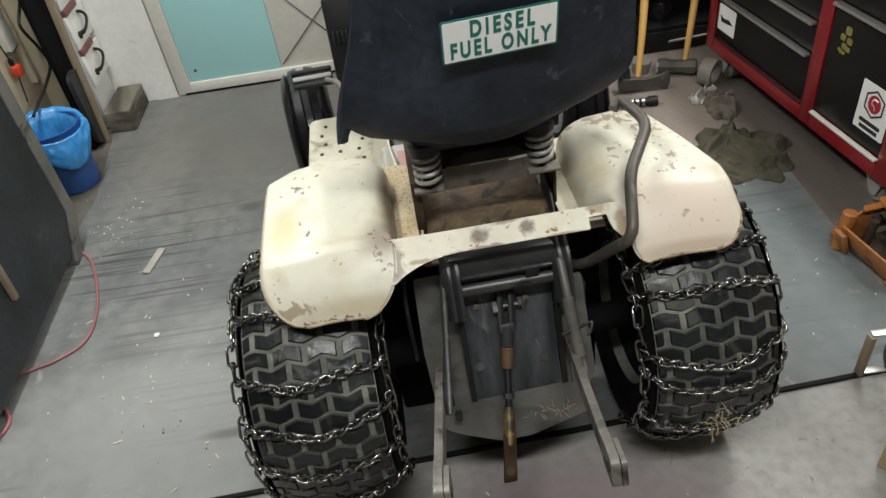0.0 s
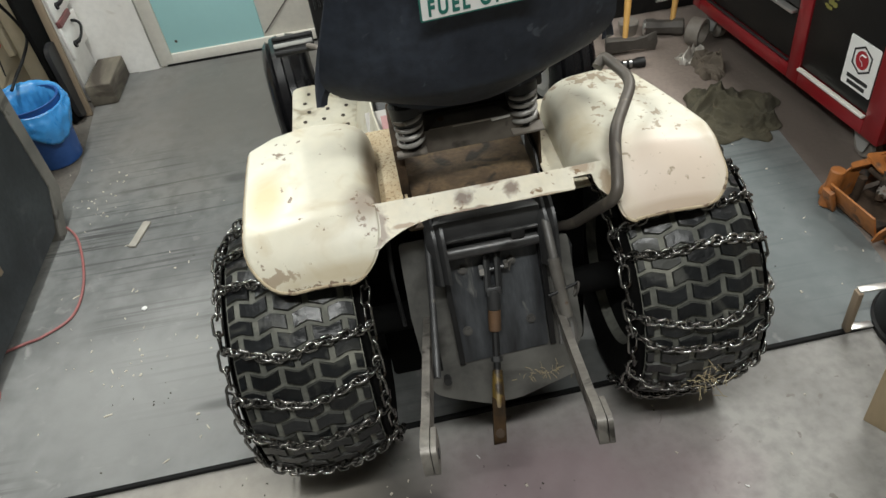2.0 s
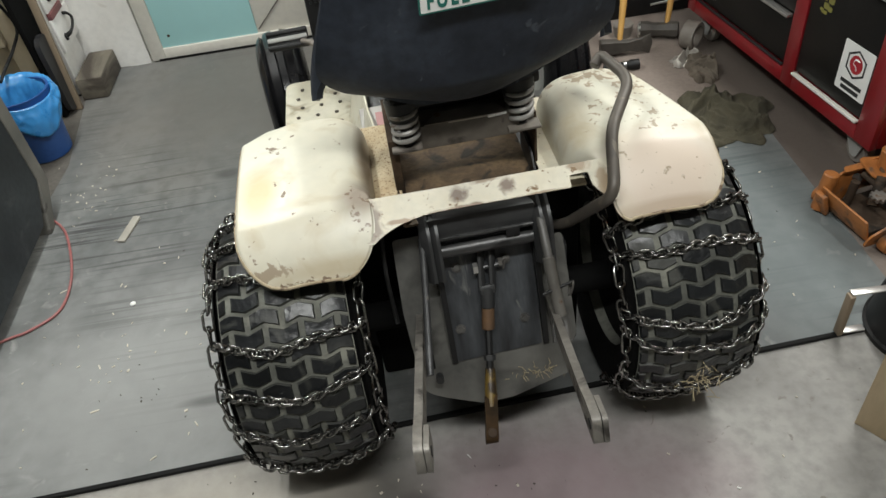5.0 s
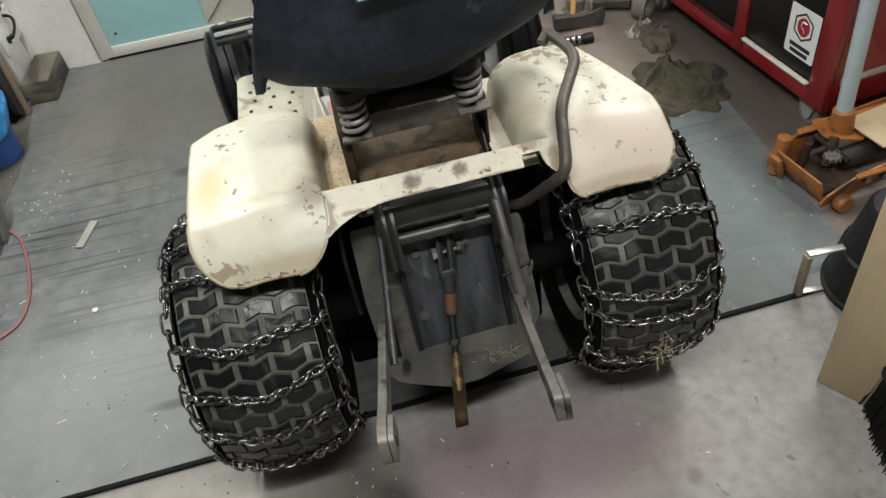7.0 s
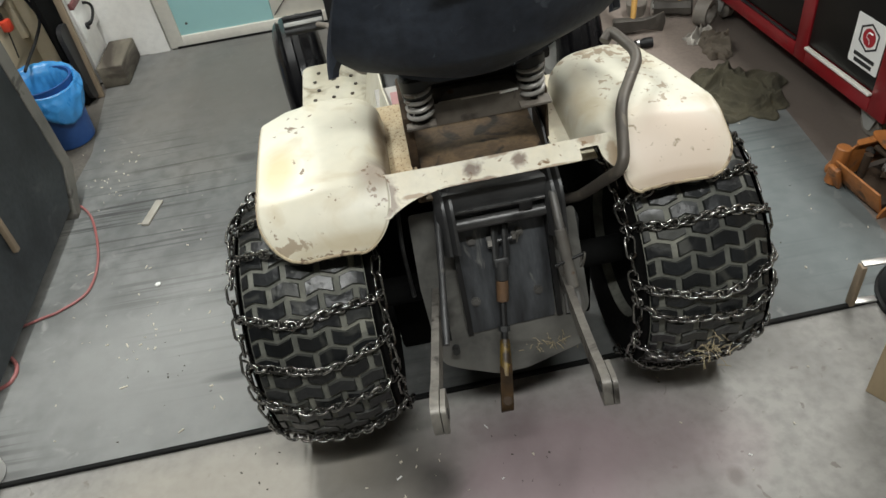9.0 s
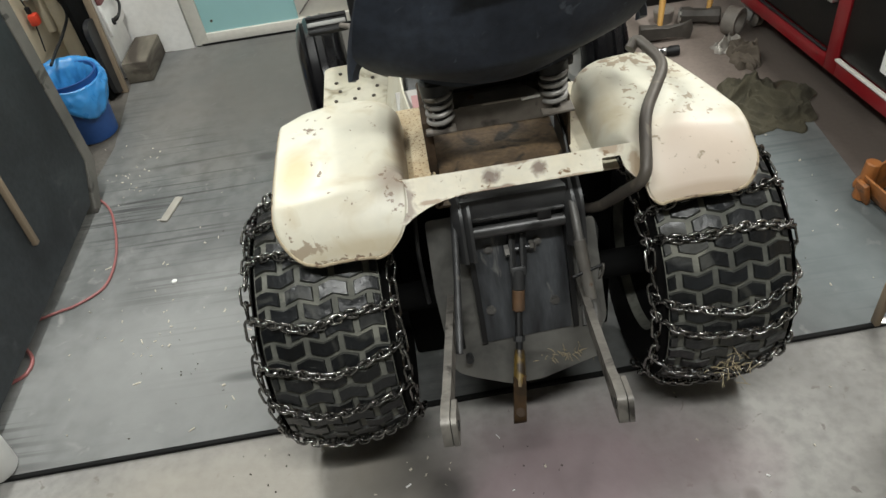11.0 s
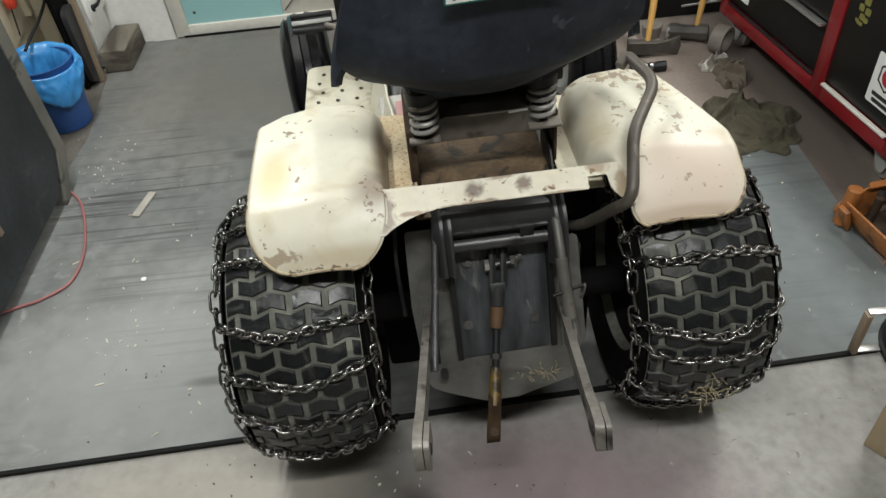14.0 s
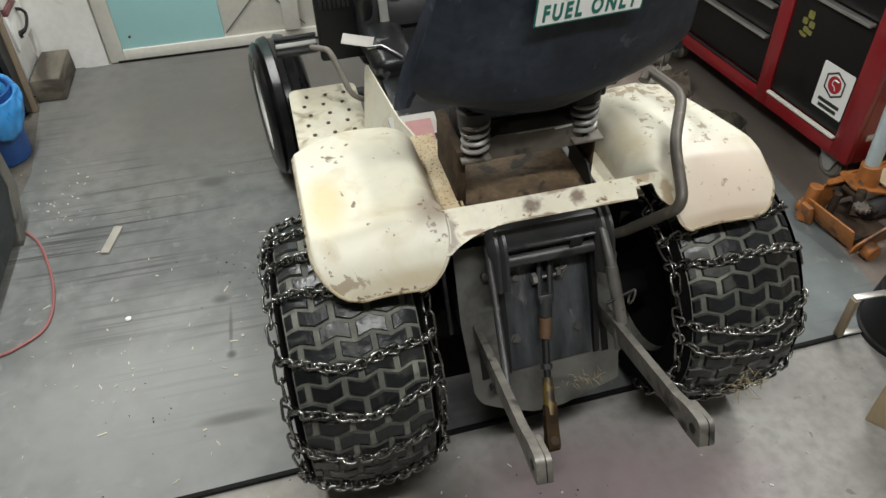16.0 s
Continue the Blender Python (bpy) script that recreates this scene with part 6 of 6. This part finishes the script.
tool_handle((0.108, 0.0, 0.03), (0.170, 0.36, 0.80), sledge, "yellow wooden handle")
bm = lathe(bmesh.new(), [(0.0, 0.0), (0.0, 0.034), (0.05, 0.042), (0.055, 0.038), (0.055, 0.0)], "z", 20)
lump = tagged(part("grey_cup", bm, PIPE_GREY), "dusty grey plastic cup beside the hammer", "cup")
lump.matrix_basis = Matrix.Translation((0.935, 2.745, 0.004))
bm = lathe(bmesh.new(), [(-0.026, 0.040), (-0.026, 0.054), (0.026, 0.054), (0.026, 0.040), (-0.026, 0.040)], "x", 32)
rg = tagged(part("pipe_ring", bm, PIPE_GREY), "grey pipe ring standing on the floor", "pipe ring")
rg.matrix_basis = pose(1.150, 2.56, 0.058, 0, 0, -48)
torch = root("torch", "small black torch with chrome rings on the floor", "torch", pose(0.838, 2.475, 0.022, 0, 0, -4))
bm = lathe(bmesh.new(), [(-0.06, 0.0), (-0.06, 0.014), (0.03, 0.014), (0.045, 0.020), (0.075, 0.020), (0.075, 0.0)], "x", 20)
part("torch_body", bm, BLACK, torch)
for x in (-0.030, -0.008, 0.014):
    part("chrome_ring", lathe(bmesh.new(), [(x, 0.0135), (x, 0.0175), (x + 0.011, 0.0175), (x + 0.010, 0.0135)], "x", 20), CHROME, torch, "chrome ring")

# dark rack behind the hand tools
rack = root("storage_rack", "dark storage rack with black shelf boards", "rack")
for z in (0.105, 0.42, 0.75):
    part("rack_shelf", box(bmesh.new(), (1.12, 3.03, z), (0.62, 0.26, 0.02), 0.003), BLACK, rack, "black shelf board")
# Added black box that fills the space below the lowest shelf.
part("rack_plinth", box(bmesh.new(), (1.12, 3.02, 0.050), (0.62, 0.26, 0.090), 0.003), BLACK, rack, "added black box under the lowest shelf")
for x in (0.800, 1.440):
    part("rack_side", box(bmesh.new(), (x, 3.03, 0.752), (0.018, 0.28, 1.50), 0.003), BLACK, rack, "black side board")
part("rack_back", box(bmesh.new(), (1.12, 3.172, 0.752), (0.62, 0.015, 1.50), 0.002), BLACK, rack)
bm = sweep(bmesh.new(), bend([(0.965, 2.895, 0.26), (0.950, 2.885, 0.14), (0.930, 2.875, 0.10)], 0.04), 0.005, 8)
tagged(part("black_hook", bm, GLOSS_BLACK), "glossy black bent rod on the rack", "rod")
tagged(part("metal_rod", sweep(bmesh.new(), [(1.095, 2.880, 0.052), (1.26, 2.880, 0.060)], 0.005, 8), ALU), "thin bright metal rod against the black box under the rack", "rod")
bm = lathe(bmesh.new(), [(0.0, 0.0), (0.0, 0.055), (0.06, 0.06), (0.08, 0.05), (0.08, 0.0)], "z", 24)
cn = tagged(part("black_can", bm, GLOSS_BLACK), "glossy black can on the rack shelf", "can")
cn.matrix_basis = Matrix.Translation((1.09, 3.0, 0.116))

# ---- right of the tractor: board, tub, bracket, brush ----
bm = box(bmesh.new(), (0, 0, 0), (0.012, 0.30, 0.75), 0.002)
brd = tagged(part("plywood_board", bm, PLY), "pale plywood board standing on the floor", "board")
brd.matrix_basis = Matrix.Translation((0.9606, 0.7176, 0.376)) @ pose(0, 0, 0, 0, 0, 35.3)
tub = root("black_tub", "black plastic tub standing upside down beside the board", "tub", Matrix.Translation((1.165, 1.05, 0.0)))
bm = lathe(bmesh.new(), [(0.0, 0.128), (0.0, 0.140), (0.014, 0.141), (0.018, 0.134), (0.125, 0.119), (0.130, 0.112), (0.250, 0.090), (0.262, 0.080), (0.262, 0.0)], "z", 40)
part("tub_body", bm, BLACK, tub)
brk = root("metal_bracket", "pale aluminium bracket with a wooden leg by the tub", "bracket")
part("bracket_bar", box(bmesh.new(), (1.003, 1.082, 0.146), (0.090, 0.020, 0.005), 0.002, rot(0, 0, -3)), ALU, brk)
part("bracket_bar", box(bmesh.new(), (0.993, 1.082, 0.012), (0.062, 0.020, 0.005), 0.002, rot(0, 0, -3)), ALU, brk)
part("wooden_leg", box(bmesh.new(), (0.959, 1.080, 0.076), (0.014, 0.022, 0.135), 0.003), WOOD, brk, "short wooden leg")
# broom head
broom = root("broom_head", "black bristled broom head on the floor", "broom", pose(0.925, 0.620, 0.0, 0, 0, 74))
part("broom_block", box(bmesh.new(), (0, 0, 0.135), (0.30, 0.06, 0.035), 0.006), BLACK, broom, "black broom block")
random.seed(6)
bm = bmesh.new()
for i in range(1500):
    x, y = random.uniform(-0.145, 0.145), random.uniform(-0.028, 0.028)
    e = Vector((x * 1.05 + random.gauss(0, 0.004), y * 1.5 + random.gauss(0, 0.004), 0.002))
    sweep(bm, [(x, y, 0.118), ((x + e.x) / 2, y * 1.2, 0.06), e], 0.0014, 3, caps=False)
part("bristles", bm, BRISTLE, broom, "black bristles")
bm = slab(bmesh.new(), rounded([(-0.004, 0.01), (0.10, 0.0), (0.082, 0.075), (0.049, 0.104), (0.022, 0.110), (0.0, 0.072)], 0.01), 0.004, Matrix.Translation((0.767, 0.45, 0.002)))
tagged(part("paper_sheet", bm, PAPER), "white paper scrap on the concrete floor", "paper")

# ---- litter ----
def litter(name, n, x0, x1, y0, y1, z, material, seed, smin, smax, label, clumps=(), wmax=0.7):
    random.seed(seed)
    bm = bmesh.new()
    for i in range(n):
        x, y = random.uniform(x0, x1), random.uniform(y0, y1)
        if clumps and random.random() < 0.55:
            c = random.choice(clumps)
            x, y = random.gauss(c[0], 0.07), random.gauss(c[1], 0.07)
        s = random.uniform(smin, smax)
        a = random.uniform(0, 360)
        box(bm, (x, y, z + 0.0012), (s, s * random.uniform(0.15, wmax), 0.0022), 0.0, rot(random.uniform(-6, 6), random.uniform(-6, 6), a))
    return tagged(part(name, bm, material, smooth=False), label, "litter", kind="stuff")


litter("wood_chips", 78, -1.18, -0.5, 1.05, 2.4, MAT_H, CHIP, 31, 0.002, 0.010, "pale wood chips scattered on the mat", ((-1.15, 2.2), (-1.20, 2.28), (-0.95, 1.35)))
litter("wood_chips", 26, 0.65, 1.15, 1.12, 1.95, MAT_H, CHIP, 32, 0.003, 0.012, "pale wood chips scattered on the mat")
litter("crumbs", 45, -1.1, 1.1, 1.06, 2.6, MAT_H, DIRT, 33, 0.0015, 0.006, "dark crumbs of dirt on the mat", ((-0.63, 1.73), (-0.75, 1.2)))
litter("floor_crumbs", 36, -1.1, 1.1, 0.3, 1.0, 0.0, DIRT, 34, 0.0015, 0.005, "dark crumbs of dirt on the concrete", ((-0.5, 0.97), (0.05, 0.85)))
litter("floor_chips", 30, -1.1, 1.1, 0.3, 1.0, 0.001, CHIP, 35, 0.002, 0.007, "pale wood chips on the concrete", ((-0.15, 0.85),))
litter("wood_shavings", 20, -1.15, -0.40, 1.05, 1.95, MAT_H, CHIP, 37, 0.006, 0.022, "thin pale shavings on the mat", (), 0.2)
litter("wood_shavings", 10, -0.5, 0.7, 0.45, 0.95, 0.001, PAPER, 38, 0.005, 0.014, "thin white shavings on the concrete", (), 0.3)
chip = tagged(part("white_pebble", lathe(bmesh.new(), [(0, 0), (0, 0.007), (0.003, 0.009), (0.006, 0.006), (0.006, 0)], "z", 12), PAPER), "small white chip on the mat", "chip")
chip.matrix_basis = Matrix.Translation((-0.885, 1.604, MAT_H))
